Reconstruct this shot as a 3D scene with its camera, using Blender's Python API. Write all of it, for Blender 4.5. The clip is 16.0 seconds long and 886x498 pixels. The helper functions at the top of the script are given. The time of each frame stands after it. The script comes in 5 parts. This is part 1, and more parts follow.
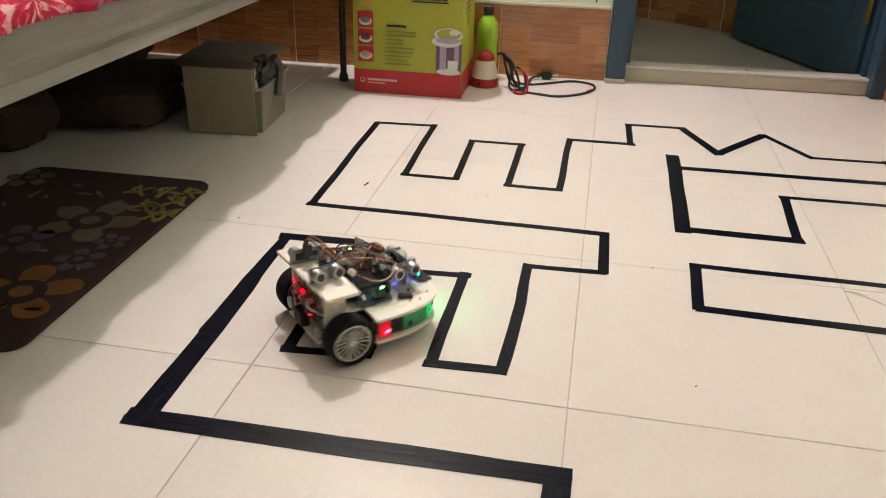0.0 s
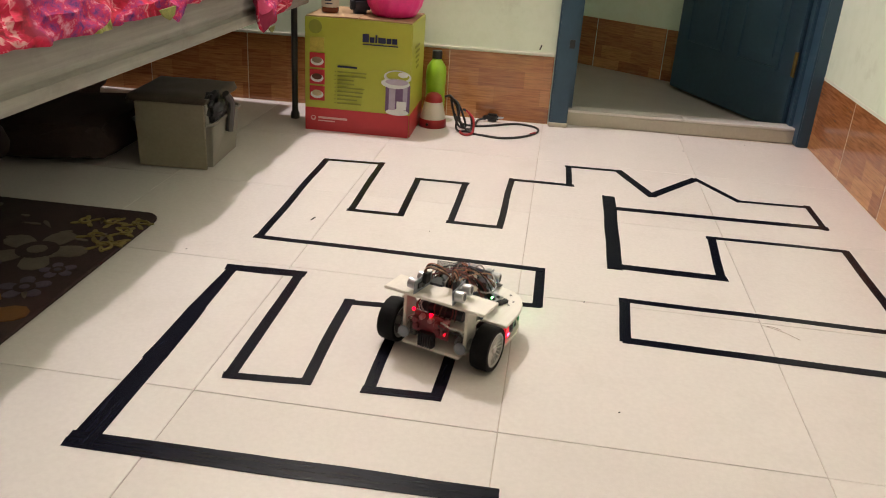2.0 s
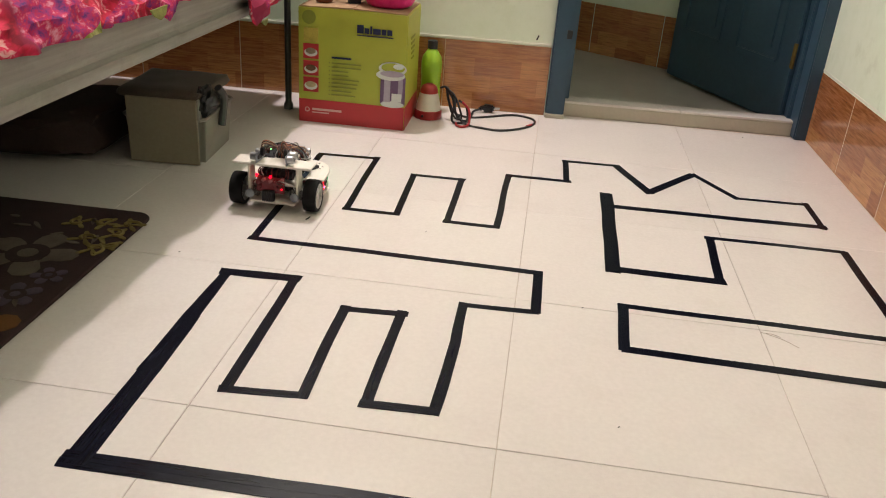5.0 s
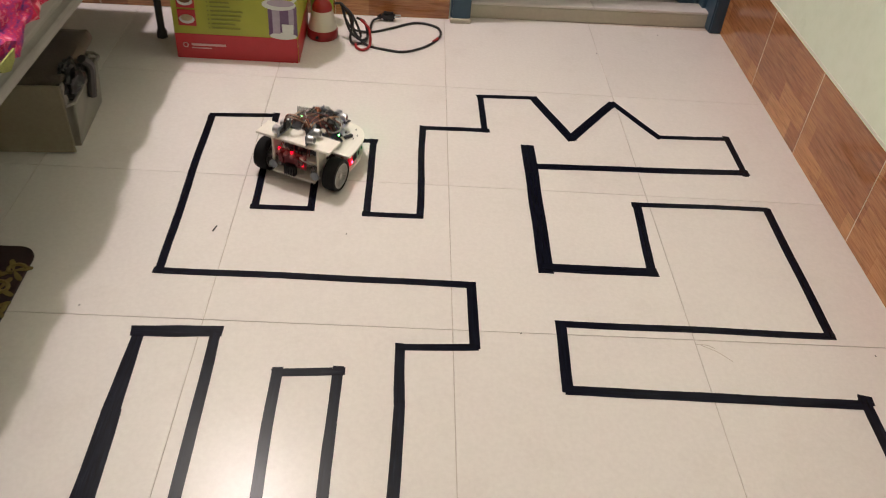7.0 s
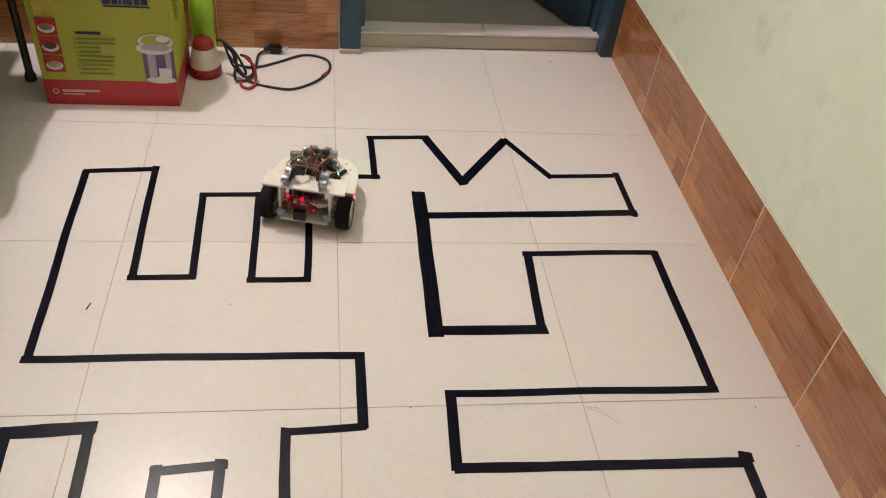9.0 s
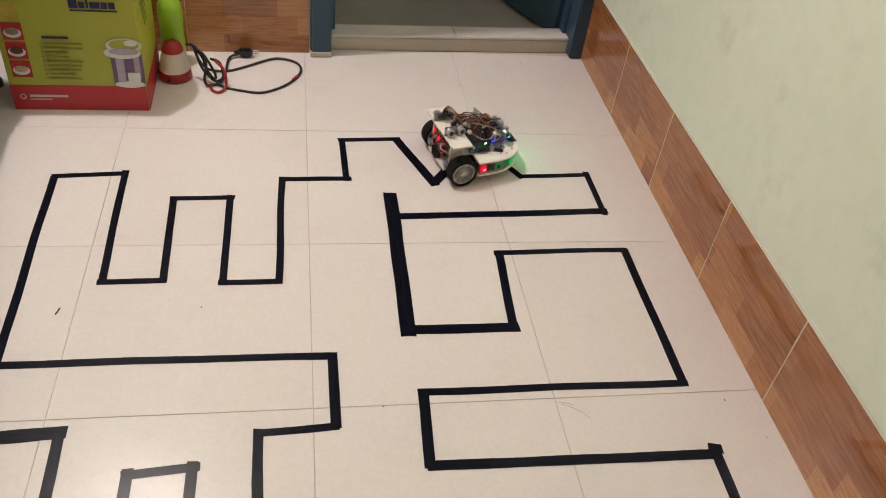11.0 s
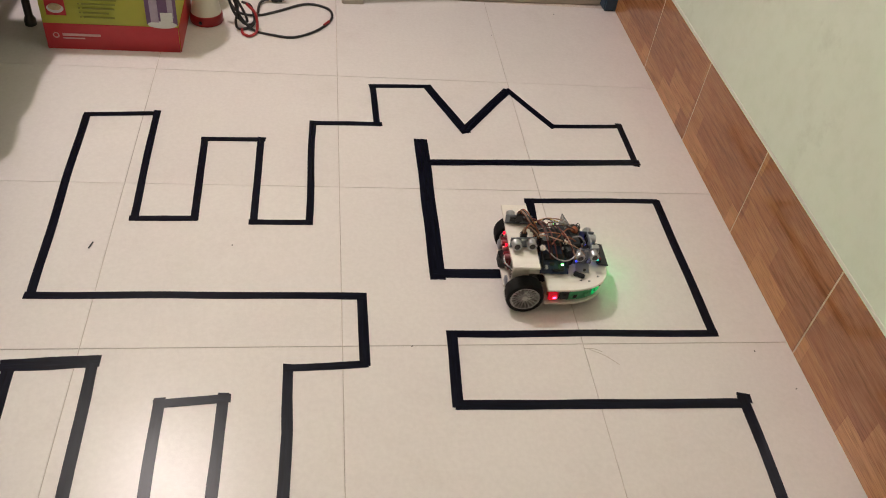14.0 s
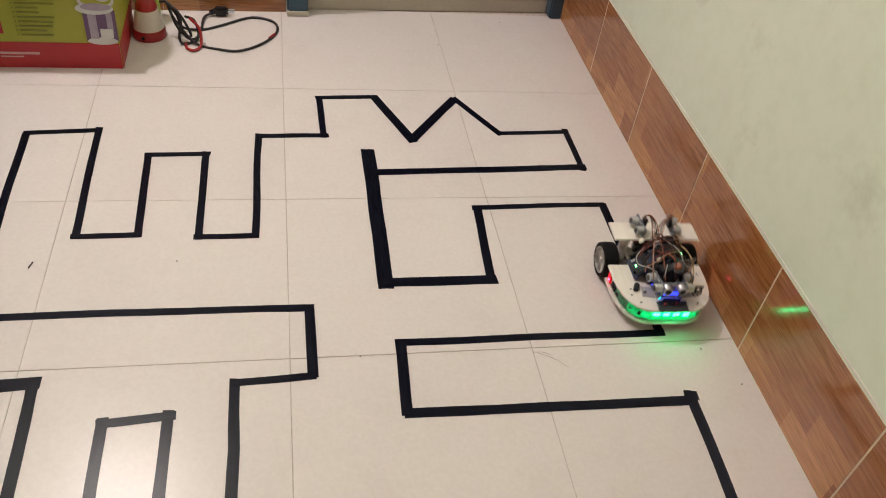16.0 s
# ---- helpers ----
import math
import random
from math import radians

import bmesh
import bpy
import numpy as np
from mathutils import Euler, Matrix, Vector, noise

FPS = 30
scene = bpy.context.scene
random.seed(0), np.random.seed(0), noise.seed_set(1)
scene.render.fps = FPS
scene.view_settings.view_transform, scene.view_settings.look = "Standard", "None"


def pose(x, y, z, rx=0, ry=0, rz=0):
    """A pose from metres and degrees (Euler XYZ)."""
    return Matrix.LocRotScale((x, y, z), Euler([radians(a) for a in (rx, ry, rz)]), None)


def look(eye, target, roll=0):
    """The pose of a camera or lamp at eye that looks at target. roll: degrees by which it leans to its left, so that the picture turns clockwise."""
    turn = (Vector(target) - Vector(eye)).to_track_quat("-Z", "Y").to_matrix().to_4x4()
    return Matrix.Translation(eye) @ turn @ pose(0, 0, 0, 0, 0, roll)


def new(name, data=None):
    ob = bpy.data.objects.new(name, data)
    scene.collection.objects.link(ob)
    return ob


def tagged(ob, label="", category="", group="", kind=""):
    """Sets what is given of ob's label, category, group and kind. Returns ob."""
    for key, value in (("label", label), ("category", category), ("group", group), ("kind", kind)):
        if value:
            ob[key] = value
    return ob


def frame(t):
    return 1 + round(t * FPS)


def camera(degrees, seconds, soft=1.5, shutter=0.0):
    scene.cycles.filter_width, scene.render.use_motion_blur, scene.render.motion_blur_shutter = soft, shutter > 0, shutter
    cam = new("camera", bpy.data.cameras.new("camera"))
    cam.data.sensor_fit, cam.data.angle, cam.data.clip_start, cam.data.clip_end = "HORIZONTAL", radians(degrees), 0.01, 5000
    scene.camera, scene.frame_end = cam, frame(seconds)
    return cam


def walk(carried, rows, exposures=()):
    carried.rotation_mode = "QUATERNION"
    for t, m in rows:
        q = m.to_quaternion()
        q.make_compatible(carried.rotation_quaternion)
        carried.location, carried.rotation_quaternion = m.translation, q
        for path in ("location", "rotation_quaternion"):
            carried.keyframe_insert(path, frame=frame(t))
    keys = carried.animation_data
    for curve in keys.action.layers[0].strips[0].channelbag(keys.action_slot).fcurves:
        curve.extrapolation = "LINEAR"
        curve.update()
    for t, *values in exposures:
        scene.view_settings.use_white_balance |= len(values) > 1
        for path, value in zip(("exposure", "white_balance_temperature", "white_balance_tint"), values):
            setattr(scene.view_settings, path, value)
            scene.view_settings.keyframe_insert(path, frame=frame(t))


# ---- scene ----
cam = camera(56.6, 16.0, soft=1.0, shutter=0.3)
PATH = [
    (0, (-0.008, -1.214, 0.6), (-0.33, 0.551, -0.283), 1.6),
    (0.5, (0.003, -1.225, 0.606), (-0.309, 0.548, -0.267), 2.0),
    (1, (0.007, -1.238, 0.609), (-0.275, 0.551, -0.238), 2.7),
    (1.5, (0.012, -1.254, 0.614), (-0.24, 0.554, -0.204), 3.6),
    (2, (0.021, -1.263, 0.616), (-0.201, 0.56, -0.177), 3.8),
    (2.5, (0.027, -1.264, 0.614), (-0.177, 0.566, -0.166), 3.8),
    (3, (0.027, -1.267, 0.614), (-0.176, 0.566, -0.16), 3.8),
    (3.5, (0.028, -1.268, 0.615), (-0.183, 0.567, -0.154), 3.9),
    (4, (0.029, -1.268, 0.615), (-0.194, 0.566, -0.15), 3.7),
    (4.2, (0.023, -1.268, 0.613), (-0.199, 0.565, -0.153), 3.8),
    (6.3, (-0.024, -1.085, 0.928), (-0.102, 0.552, -0.219), 5.2),
    (6.5, (-0.038, -1.059, 0.973), (-0.071, 0.543, -0.223), 5.0),
    (7, (-0.094, -0.937, 0.957), (0.014, 0.592, -0.327), 5.3),
    (7.5, (-0.114, -0.871, 0.982), (0.094, 0.613, -0.343), 7.0),
    (8, (-0.076, -0.835, 1.015), (0.195, 0.647, -0.301), 8.7),
    (8.5, (-0.049, -0.818, 1.053), (0.232, 0.662, -0.262), 8.2),
    (9, (-0.032, -0.815, 1.069), (0.262, 0.66, -0.249), 7.7),
    (11.5, (-0.02, -0.833, 1.065), (0.337, 0.644, -0.234), 8.5),
    (12, (-0.019, -0.836, 1.055), (0.344, 0.633, -0.253), 8.8),
    (12.5, (-0.02, -0.842, 1.044), (0.334, 0.614, -0.281), 8.8),
    (13, (-0.03, -0.848, 1.035), (0.304, 0.594, -0.31), 8.7),
    (13.5, (-0.038, -0.848, 1.033), (0.274, 0.586, -0.326), 8.7),
    (14, (-0.039, -0.851, 1.03), (0.26, 0.579, -0.336), 8.6),
    (14.5, (-0.028, -0.857, 1.037), (0.285, 0.583, -0.316), 8.4),
    (15, (-0.014, -0.859, 1.034), (0.331, 0.591, -0.3), 8.5),
    (15.5, (-0.009, -0.859, 1.032), (0.358, 0.585, -0.302), 8.6),
    (16, (-0.006, -0.86, 1.03), (0.374, 0.579, -0.307), 8.8),
]
walk(cam, [(t, look(eye, target, roll)) for t, eye, target, roll in PATH],
     exposures=[(0, 0.44), (4.2, 0.44), (6.3, 0.30), (6.5, 0.26), (7.0, 0.12), (7.5, 0.02), (8.5, 0.10), (11.5, 0.10), (13.0, 0.0), (14.0, 0.0), (16.0, 0.06)])

# ---- light ----
world = bpy.data.worlds.new("world")
world.use_nodes = True
world.node_tree.nodes["Background"].inputs[0].default_value = (0.01, 0.01, 0.012, 1)
scene.world = world

lamp_data = bpy.data.lights.new("bulb_light", "POINT")
lamp_data.energy, lamp_data.color, lamp_data.shadow_soft_size = 82.0, (1.0, 0.862, 0.884), 0.040
lamp = new("bulb_light", lamp_data)
lamp.matrix_world = pose(-0.68, 1.025, 2.20)


# ---- materials ----
def base_nodes(name, rough, metal=0.0):
    m = bpy.data.materials.new(name)
    m.use_nodes = True
    nt = m.node_tree
    b = nt.nodes["Principled BSDF"]
    b.inputs["Roughness"].default_value, b.inputs["Metallic"].default_value = rough, metal
    co = nt.nodes.new("ShaderNodeTexCoord")
    info = nt.nodes.new("ShaderNodeObjectInfo")
    add = nt.nodes.new("ShaderNodeVectorMath")
    mul = nt.nodes.new("ShaderNodeMath")
    mul.operation, mul.inputs[1].default_value = "MULTIPLY", 37.0
    nt.links.new(info.outputs["Random"], mul.inputs[0])
    nt.links.new(co.outputs["Object"], add.inputs[0])
    nt.links.new(mul.outputs[0], add.inputs[1])
    return m, nt, b, add.outputs[0], info.outputs["Random"]


def noise_tex(nt, vec, scale, detail=4.0, rough=0.6):
    n = nt.nodes.new("ShaderNodeTexNoise")
    n.inputs["Scale"].default_value, n.inputs["Detail"].default_value, n.inputs["Roughness"].default_value = scale, detail, rough
    nt.links.new(vec, n.inputs["Vector"])
    return n.outputs["Fac"]


def ramp(nt, fac, stops):
    r = nt.nodes.new("ShaderNodeValToRGB")
    el = r.color_ramp.elements
    while len(el) < len(stops):
        el.new(0.5)
    for e, (p, c) in zip(el, stops):
        e.position, e.color = p, (*c, 1)
    nt.links.new(fac, r.inputs[0])
    return r.outputs[0]


def mixc(nt, fac, a, b, mode="MIX"):
    m = nt.nodes.new("ShaderNodeMix")
    m.data_type, m.blend_type = "RGBA", mode
    for sock, v in ((m.inputs[0], fac), (m.inputs[6], a), (m.inputs[7], b)):
        if isinstance(v, (int, float)):
            sock.default_value = v
        elif isinstance(v, tuple):
            sock.default_value = (*v, 1)
        else:
            nt.links.new(v, sock)
    return m.outputs[2]


def bump(nt, b, height, strength, dist=0.001):
    n = nt.nodes.new("ShaderNodeBump")
    n.inputs["Strength"].default_value, n.inputs["Distance"].default_value = strength, dist
    nt.links.new(height, n.inputs["Height"])
    nt.links.new(n.outputs[0], b.inputs["Normal"])


def plain(name, col, rough=0.5, metal=0.0, var=0.12, scale=40.0, bumps=0.15, coat=0.0, alpha=None):
    """A surface of one colour with stains, fine grain and a slight relief."""
    m, nt, b, v, rnd = base_nodes(name, rough, metal)
    lo, hi = tuple(c * (1 - var) for c in col), tuple(min(1, c * (1 + var)) for c in col)
    c1 = ramp(nt, noise_tex(nt, v, scale * 0.2), [(0.3, lo), (0.7, hi)])
    c2 = mixc(nt, 0.35, c1, ramp(nt, noise_tex(nt, v, scale * 6), [(0.3, lo), (0.7, hi)]))
    nt.links.new(c2, b.inputs["Base Color"])
    if bumps:
        bump(nt, b, noise_tex(nt, v, scale * 4), bumps)
    if coat:
        b.inputs["Coat Weight"].default_value = coat
    return m


def glow(name, col, strength):
    m = bpy.data.materials.new(name)
    m.use_nodes = True
    b = m.node_tree.nodes["Principled BSDF"]
    b.inputs["Base Color"].default_value = (*col, 1)
    b.inputs["Emission Color"].default_value, b.inputs["Emission Strength"].default_value = (*col, 1), strength
    return m


def patchy(m, lo, hi, scale):
    """Lets a glowing strip shine unevenly along its length."""
    nt = m.node_tree
    co = nt.nodes.new("ShaderNodeTexCoord")
    rr = nt.nodes.new("ShaderNodeMapRange")
    rr.inputs[1].default_value, rr.inputs[2].default_value, rr.inputs[3].default_value, rr.inputs[4].default_value = 0.35, 0.65, lo, hi
    nt.links.new(noise_tex(nt, co.outputs["Object"], scale, 2), rr.inputs[0])
    nt.links.new(rr.outputs[0], nt.nodes["Principled BSDF"].inputs["Emission Strength"])
    return m


def tile_floor():
    m, nt, b, v, rnd = base_nodes("floor_tile", 0.22)
    c = ramp(nt, noise_tex(nt, v, 2.5, 5), [(0.3, (0.715, 0.675, 0.635)), (0.7, (0.765, 0.725, 0.685))])
    c = mixc(nt, 0.30, c, ramp(nt, noise_tex(nt, v, 130, 3), [(0.35, (0.67, 0.63, 0.59)), (0.65, (0.80, 0.76, 0.72))]))
    smudge = ramp(nt, noise_tex(nt, v, 9, 6, 0.7), [(0.30, (0.80, 0.77, 0.74)), (0.46, (1, 1, 1))])
    c = mixc(nt, 0.22, c, smudge, "MULTIPLY")
    c = mixc(nt, 0.08, c, ramp(nt, rnd, [(0.0, (0.61, 0.56, 0.52)), (1.0, (0.82, 0.79, 0.75))]))
    nt.links.new(c, b.inputs["Base Color"])
    rr = nt.nodes.new("ShaderNodeMapRange")
    rr.inputs[3].default_value, rr.inputs[4].default_value = 0.14, 0.25
    nt.links.new(noise_tex(nt, v, 14, 5), rr.inputs[0])
    nt.links.new(rr.outputs[0], b.inputs["Roughness"])
    b.inputs["Specular IOR Level"].default_value = 0.18
    bump(nt, b, noise_tex(nt, v, 520, 2), 0.30, 0.0005)
    return m


def wood_tile():
    """Glazed tile printed with strips of wood, four courses high."""
    m, nt, b, v, rnd = base_nodes("wood_print_tile", 0.11)
    co = nt.nodes.new("ShaderNodeTexCoord")
    brick = nt.nodes.new("ShaderNodeTexBrick")
    brick.offset, brick.squash = 0.37, 1.0
    for key, val in (("Scale", 1.0), ("Mortar Size", 0.0006), ("Mortar Smooth", 0.3), ("Bias", 0.0), ("Brick Width", 0.135), ("Row Height", 0.0505)):
        brick.inputs[key].default_value = val
    brick.inputs["Color1"].default_value, brick.inputs["Color2"].default_value = (0.0, 0, 0, 1), (1, 1, 1, 1)
    brick.inputs["Mortar"].default_value = (0.15, 0.15, 0.15, 1)
    sh = nt.nodes.new("ShaderNodeVectorMath")
    comb = nt.nodes.new("ShaderNodeCombineXYZ")
    m1 = nt.nodes.new("ShaderNodeMath")
    m1.operation, m1.inputs[1].default_value = "MULTIPLY", 0.7
    nt.links.new(rnd, m1.inputs[0])
    nt.links.new(m1.outputs[0], comb.inputs[0])
    nt.links.new(co.outputs["Object"], sh.inputs[0])
    nt.links.new(comb.outputs[0], sh.inputs[1])
    nt.links.new(sh.outputs[0], brick.inputs["Vector"])
    st = nt.nodes.new("ShaderNodeMapping")
    st.inputs["Scale"].default_value = (8, 90, 90)
    nt.links.new(v, st.inputs[0])
    grain = noise_tex(nt, st.outputs[0], 1.6, 6, 0.65)
    fib = nt.nodes.new("ShaderNodeMapping")
    fib.inputs["Scale"].default_value = (14, 260, 260)
    nt.links.new(v, fib.inputs[0])
    fibre = noise_tex(nt, fib.outputs[0], 1.5, 3, 0.5)
    c = ramp(nt, brick.outputs["Color"], [(0.0, (0.26, 0.080, 0.020)), (0.5, (0.44, 0.170, 0.050)), (1.0, (0.66, 0.32, 0.110))])
    c = mixc(nt, 0.42, c, ramp(nt, grain, [(0.36, (0.15, 0.045, 0.014)), (0.50, (0.40, 0.165, 0.060)), (0.66, (0.58, 0.28, 0.115))]))
    c = mixc(nt, 0.60, c, ramp(nt, fibre, [(0.34, (0.50, 0.42, 0.36)), (0.50, (1, 1, 1))]), "MULTIPLY")
    c = mixc(nt, 0.10, c, ramp(nt, rnd, [(0.0, (0.34, 0.15, 0.06)), (1.0, (0.55, 0.27, 0.12))]))
    nt.links.new(c, b.inputs["Base Color"])
    b.inputs["Specular IOR Level"].default_value = 0.75
    bump(nt, b, noise_tex(nt, v, 70, 3), 0.14, 0.0008)
    return m


def wall_paint():
    m, nt, b, v, rnd = base_nodes("wall_paint", 0.42)
    c = ramp(nt, noise_tex(nt, v, 1.4, 6), [(0.3, (0.735, 0.83, 0.665)), (0.7, (0.78, 0.87, 0.71))])
    c = mixc(nt, 0.5, c, ramp(nt, noise_tex(nt, v, 5, 8, 0.72), [(0.27, (0.66, 0.66, 0.60)), (0.42, (1, 1, 1))]), "MULTIPLY")
    c = mixc(nt, 0.35, c, ramp(nt, noise_tex(nt, v, 22, 5, 0.7), [(0.34, (0.86, 0.88, 0.82)), (0.55, (1, 1, 1))]), "MULTIPLY")
    nt.links.new(c, b.inputs["Base Color"])
    bump(nt, b, noise_tex(nt, v, 60, 6), 0.25, 0.002)
    return m


def tape_mat():
    m, nt, b, v, rnd = base_nodes("black_tape", 0.26)
    st = nt.nodes.new("ShaderNodeMapping")
    st.inputs["Scale"].default_value = (20, 260, 20)
    nt.links.new(v, st.inputs[0])
    c = ramp(nt, noise_tex(nt, st.outputs[0], 1.0, 4), [(0.35, (0.004, 0.004, 0.008)), (0.62, (0.007, 0.008, 0.016)), (0.80, (0.016, 0.017, 0.026))])
    nt.links.new(c, b.inputs["Base Color"])
    b.inputs["Specular IOR Level"].default_value = 0.11
    bump(nt, b, noise_tex(nt, st.outputs[0], 2.0, 3), 0.10, 0.0006)
    return m


def floral(name, scale, rough=0.85):
    """Printed cloth: large streaked blooms in red and violet with olive leaves."""
    m, nt, b, v, rnd = base_nodes(name, rough)
    L = nt.links.new

    def math_node(op, a, c=None):
        n = nt.nodes.new("ShaderNodeMath")
        n.operation = op
        for sock, val in zip(n.inputs, (a, c)):
            if isinstance(val, (int, float)):
                sock.default_value = val
            elif val is not None:
                L(val, sock)
        return n.outputs[0]

    co = nt.nodes.new("ShaderNodeTexCoord")
    sep = nt.nodes.new("ShaderNodeSeparateXYZ")
    L(co.outputs["Object"], sep.inputs[0])
    flat = nt.nodes.new("ShaderNodeCombineXYZ")
    L(sep.outputs["Y"], flat.inputs[0])
    L(math_node("SUBTRACT", sep.outputs["Z"], sep.outputs["X"]), flat.inputs[1])
    nn = nt.nodes.new("ShaderNodeTexNoise")
    nn.inputs["Scale"].default_value = 14.0
    L(flat.outputs[0], nn.inputs["Vector"])
    wob = mixc(nt, 0.045, flat.outputs[0], nn.outputs["Color"], "ADD")
    vo = nt.nodes.new("ShaderNodeTexVoronoi")
    vo.voronoi_dimensions = "2D"
    vo.inputs["Scale"].default_value = scale
    L(wob, vo.inputs["Vector"])
    dif = nt.nodes.new("ShaderNodeVectorMath")
    dif.operation = "SUBTRACT"
    L(wob, dif.inputs[0])
    L(vo.outputs["Position"], dif.inputs[1])
    ds = nt.nodes.new("ShaderNodeSeparateXYZ")
    L(dif.outputs[0], ds.inputs[0])
    ang = math_node("ARCTAN2", ds.outputs["Y"], ds.outputs["X"])
    pol = nt.nodes.new("ShaderNodeCombineXYZ")
    L(math_node("MULTIPLY", ang, 1.5), pol.inputs[0])
    L(math_node("MULTIPLY", vo.outputs["Distance"], 1.6), pol.inputs[1])
    cell = nt.nodes.new("ShaderNodeSeparateColor")
    L(vo.outputs["Color"], cell.inputs[0])
    L(math_node("MULTIPLY", cell.outputs[1], 20.0), pol.inputs[2])
    streak = noise_tex(nt, pol.outputs[0], 2.6, 3, 0.55)
    red = ramp(nt, streak, [(0.36, (0.26, 0.003, 0.025)), (0.45, (0.52, 0.005, 0.040)), (0.55, (0.66, 0.010, 0.075)), (0.59, (0.80, 0.28, 0.32)), (0.72, (0.86, 0.60, 0.58))])
    fine = noise_tex(nt, flat.outputs[0], 55, 4, 0.7)
    violet = ramp(nt, fine, [(0.36, (0.10, 0.02, 0.17)), (0.45, (0.34, 0.02, 0.16)), (0.54, (0.56, 0.008, 0.08)), (0.66, (0.70, 0.30, 0.42))])
    leaf = ramp(nt, noise_tex(nt, flat.outputs[0], 34, 3), [(0.40, (0.16, 0.18, 0.03)), (0.55, (0.36, 0.39, 0.09)), (0.66, (0.60, 0.60, 0.26))])
    c = mixc(nt, ramp(nt, cell.outputs[0], [(0.68, (0,) * 3), (0.70, (1,) * 3)]), red, violet)
    c = mixc(nt, ramp(nt, cell.outputs[0], [(0.94, (0,) * 3), (0.945, (1,) * 3)]), c, leaf)
    c = mixc(nt, ramp(nt, vo.outputs["Distance"], [(0.62, (0,) * 3), (0.70, (1,) * 3)]), c, (0.27, 0.008, 0.05))
    c = mixc(nt, 0.30, c, ramp(nt, noise_tex(nt, v, 160, 3), [(0.3, (0.6,) * 3), (0.7, (1,) * 3)]), "MULTIPLY")
    L(c, b.inputs["Base Color"])
    bump(nt, b, noise_tex(nt, v, 500, 2), 0.3, 0.001)
    return m


def wood(name, dark, light, rough=0.6, stretch=(4, 70, 70)):
    m, nt, b, v, rnd = base_nodes(name, rough)
    st = nt.nodes.new("ShaderNodeMapping")
    st.inputs["Scale"].default_value = stretch
    nt.links.new(v, st.inputs[0])
    g = noise_tex(nt, st.outputs[0], 1.2, 7, 0.65)
    c = ramp(nt, g, [(0.3, dark), (0.7, light)])
    c = mixc(nt, 0.45, c, ramp(nt, noise_tex(nt, v, 11, 6, 0.7), [(0.32, (0.62, 0.6, 0.58)), (0.5, (1, 1, 1))]), "MULTIPLY")
    nt.links.new(c, b.inputs["Base Color"])
    bump(nt, b, g, 0.25, 0.001)
    return m


M_TILE, M_WOODTILE, M_PAINT, M_TAPE = tile_floor(), wood_tile(), wall_paint(), tape_mat()
M_GROUT = plain("grout", (0.55, 0.48, 0.41), 0.9, var=0.45, scale=14)
M_MORTAR = plain("beige_mortar", (0.62, 0.47, 0.29), 0.8, var=0.15, scale=30)
M_WHITE = plain("whitewash", (0.74, 0.765, 0.645), 0.6, var=0.1, scale=25)
# dark tone of the unseen west wall, chosen to swallow bounce
M_WALLDARK = plain("dark_unseen_wall", (0.30, 0.25, 0.20), 0.8, var=0.15, scale=4)
M_CEIL = plain("ceiling_paint", (0.62, 0.61, 0.57), 0.8)
M_BLUE = plain("blue_gloss_paint", (0.030, 0.072, 0.115), 0.36, var=0.2, scale=12, bumps=0.2)
M_SILL = plain("sill_stone", (0.50, 0.46, 0.37), 0.5, var=0.12, scale=20)
M_BRASS = plain("brass", (0.22, 0.14, 0.035), 0.55, 0.6, var=0.5, scale=180)
M_RAIL = wood("grey_wood", (0.24, 0.228, 0.205), (0.35, 0.335, 0.30), 0.6, (55, 3, 55))
M_DARKWOOD = plain("underboard", (0.06, 0.045, 0.035), 0.8)
M_IRON = plain("dark_iron", (0.10, 0.095, 0.09), 0.45, 0.5)
M_SHEET = floral("floral_cloth", 7.1)
M_LEAFCLOTH = plain("leaf_print_cloth", (0.25, 0.26, 0.07), 0.85, var=0.6, scale=160)
M_RUG = plain("dark_rug", (0.034, 0.016, 0.014), 0.95, var=0.4, scale=60, bumps=0.8)
M_RUGMOTIF = plain("rug_motif", (0.20, 0.15, 0.045), 0.95, var=0.35, scale=60, bumps=0.8)
M_RUGRUST = plain("rug_rust", (0.17, 0.068, 0.016), 0.95, var=0.35, scale=60, bumps=0.8)
M_RUGVIOLET = plain("rug_violet", (0.075, 0.055, 0.075), 0.95, var=0.35, scale=60, bumps=0.8)
M_RUGPALE = plain("rug_pale", (0.125, 0.098, 0.072), 0.95, var=0.35, scale=60, bumps=0.8)
M_BINPANEL = plain("beige_board", (0.31, 0.27, 0.19), 0.6, var=0.16, scale=22)
M_BINGREY = plain("milky_plastic", (0.25, 0.235, 0.20), 0.35, var=0.15)
M_BINLID = plain("grey_lid", (0.125, 0.098, 0.076), 0.45, var=0.35)
M_BLACK = plain("black_plastic", (0.012, 0.012, 0.013), 0.4)
M_RUBBER = plain("rubber", (0.008, 0.008, 0.008), 0.75, scale=90)
M_RUBBER.node_tree.nodes["Principled BSDF"].inputs["Specular IOR Level"].default_value = 0.2
M_CHROME = plain("silver_rim", (0.55, 0.54, 0.52), 0.3, 0.75, var=0.08)
M_ALU = plain("sensor_can", (0.50, 0.51, 0.52), 0.33, 0.75, var=0.08)
M_PLY = wood("birch_ply", (0.80, 0.755, 0.665), (0.87, 0.84, 0.76), 0.55)
M_PCBBLUE = plain("blue_board", (0.014, 0.028, 0.065), 0.4, var=0.3, scale=200)
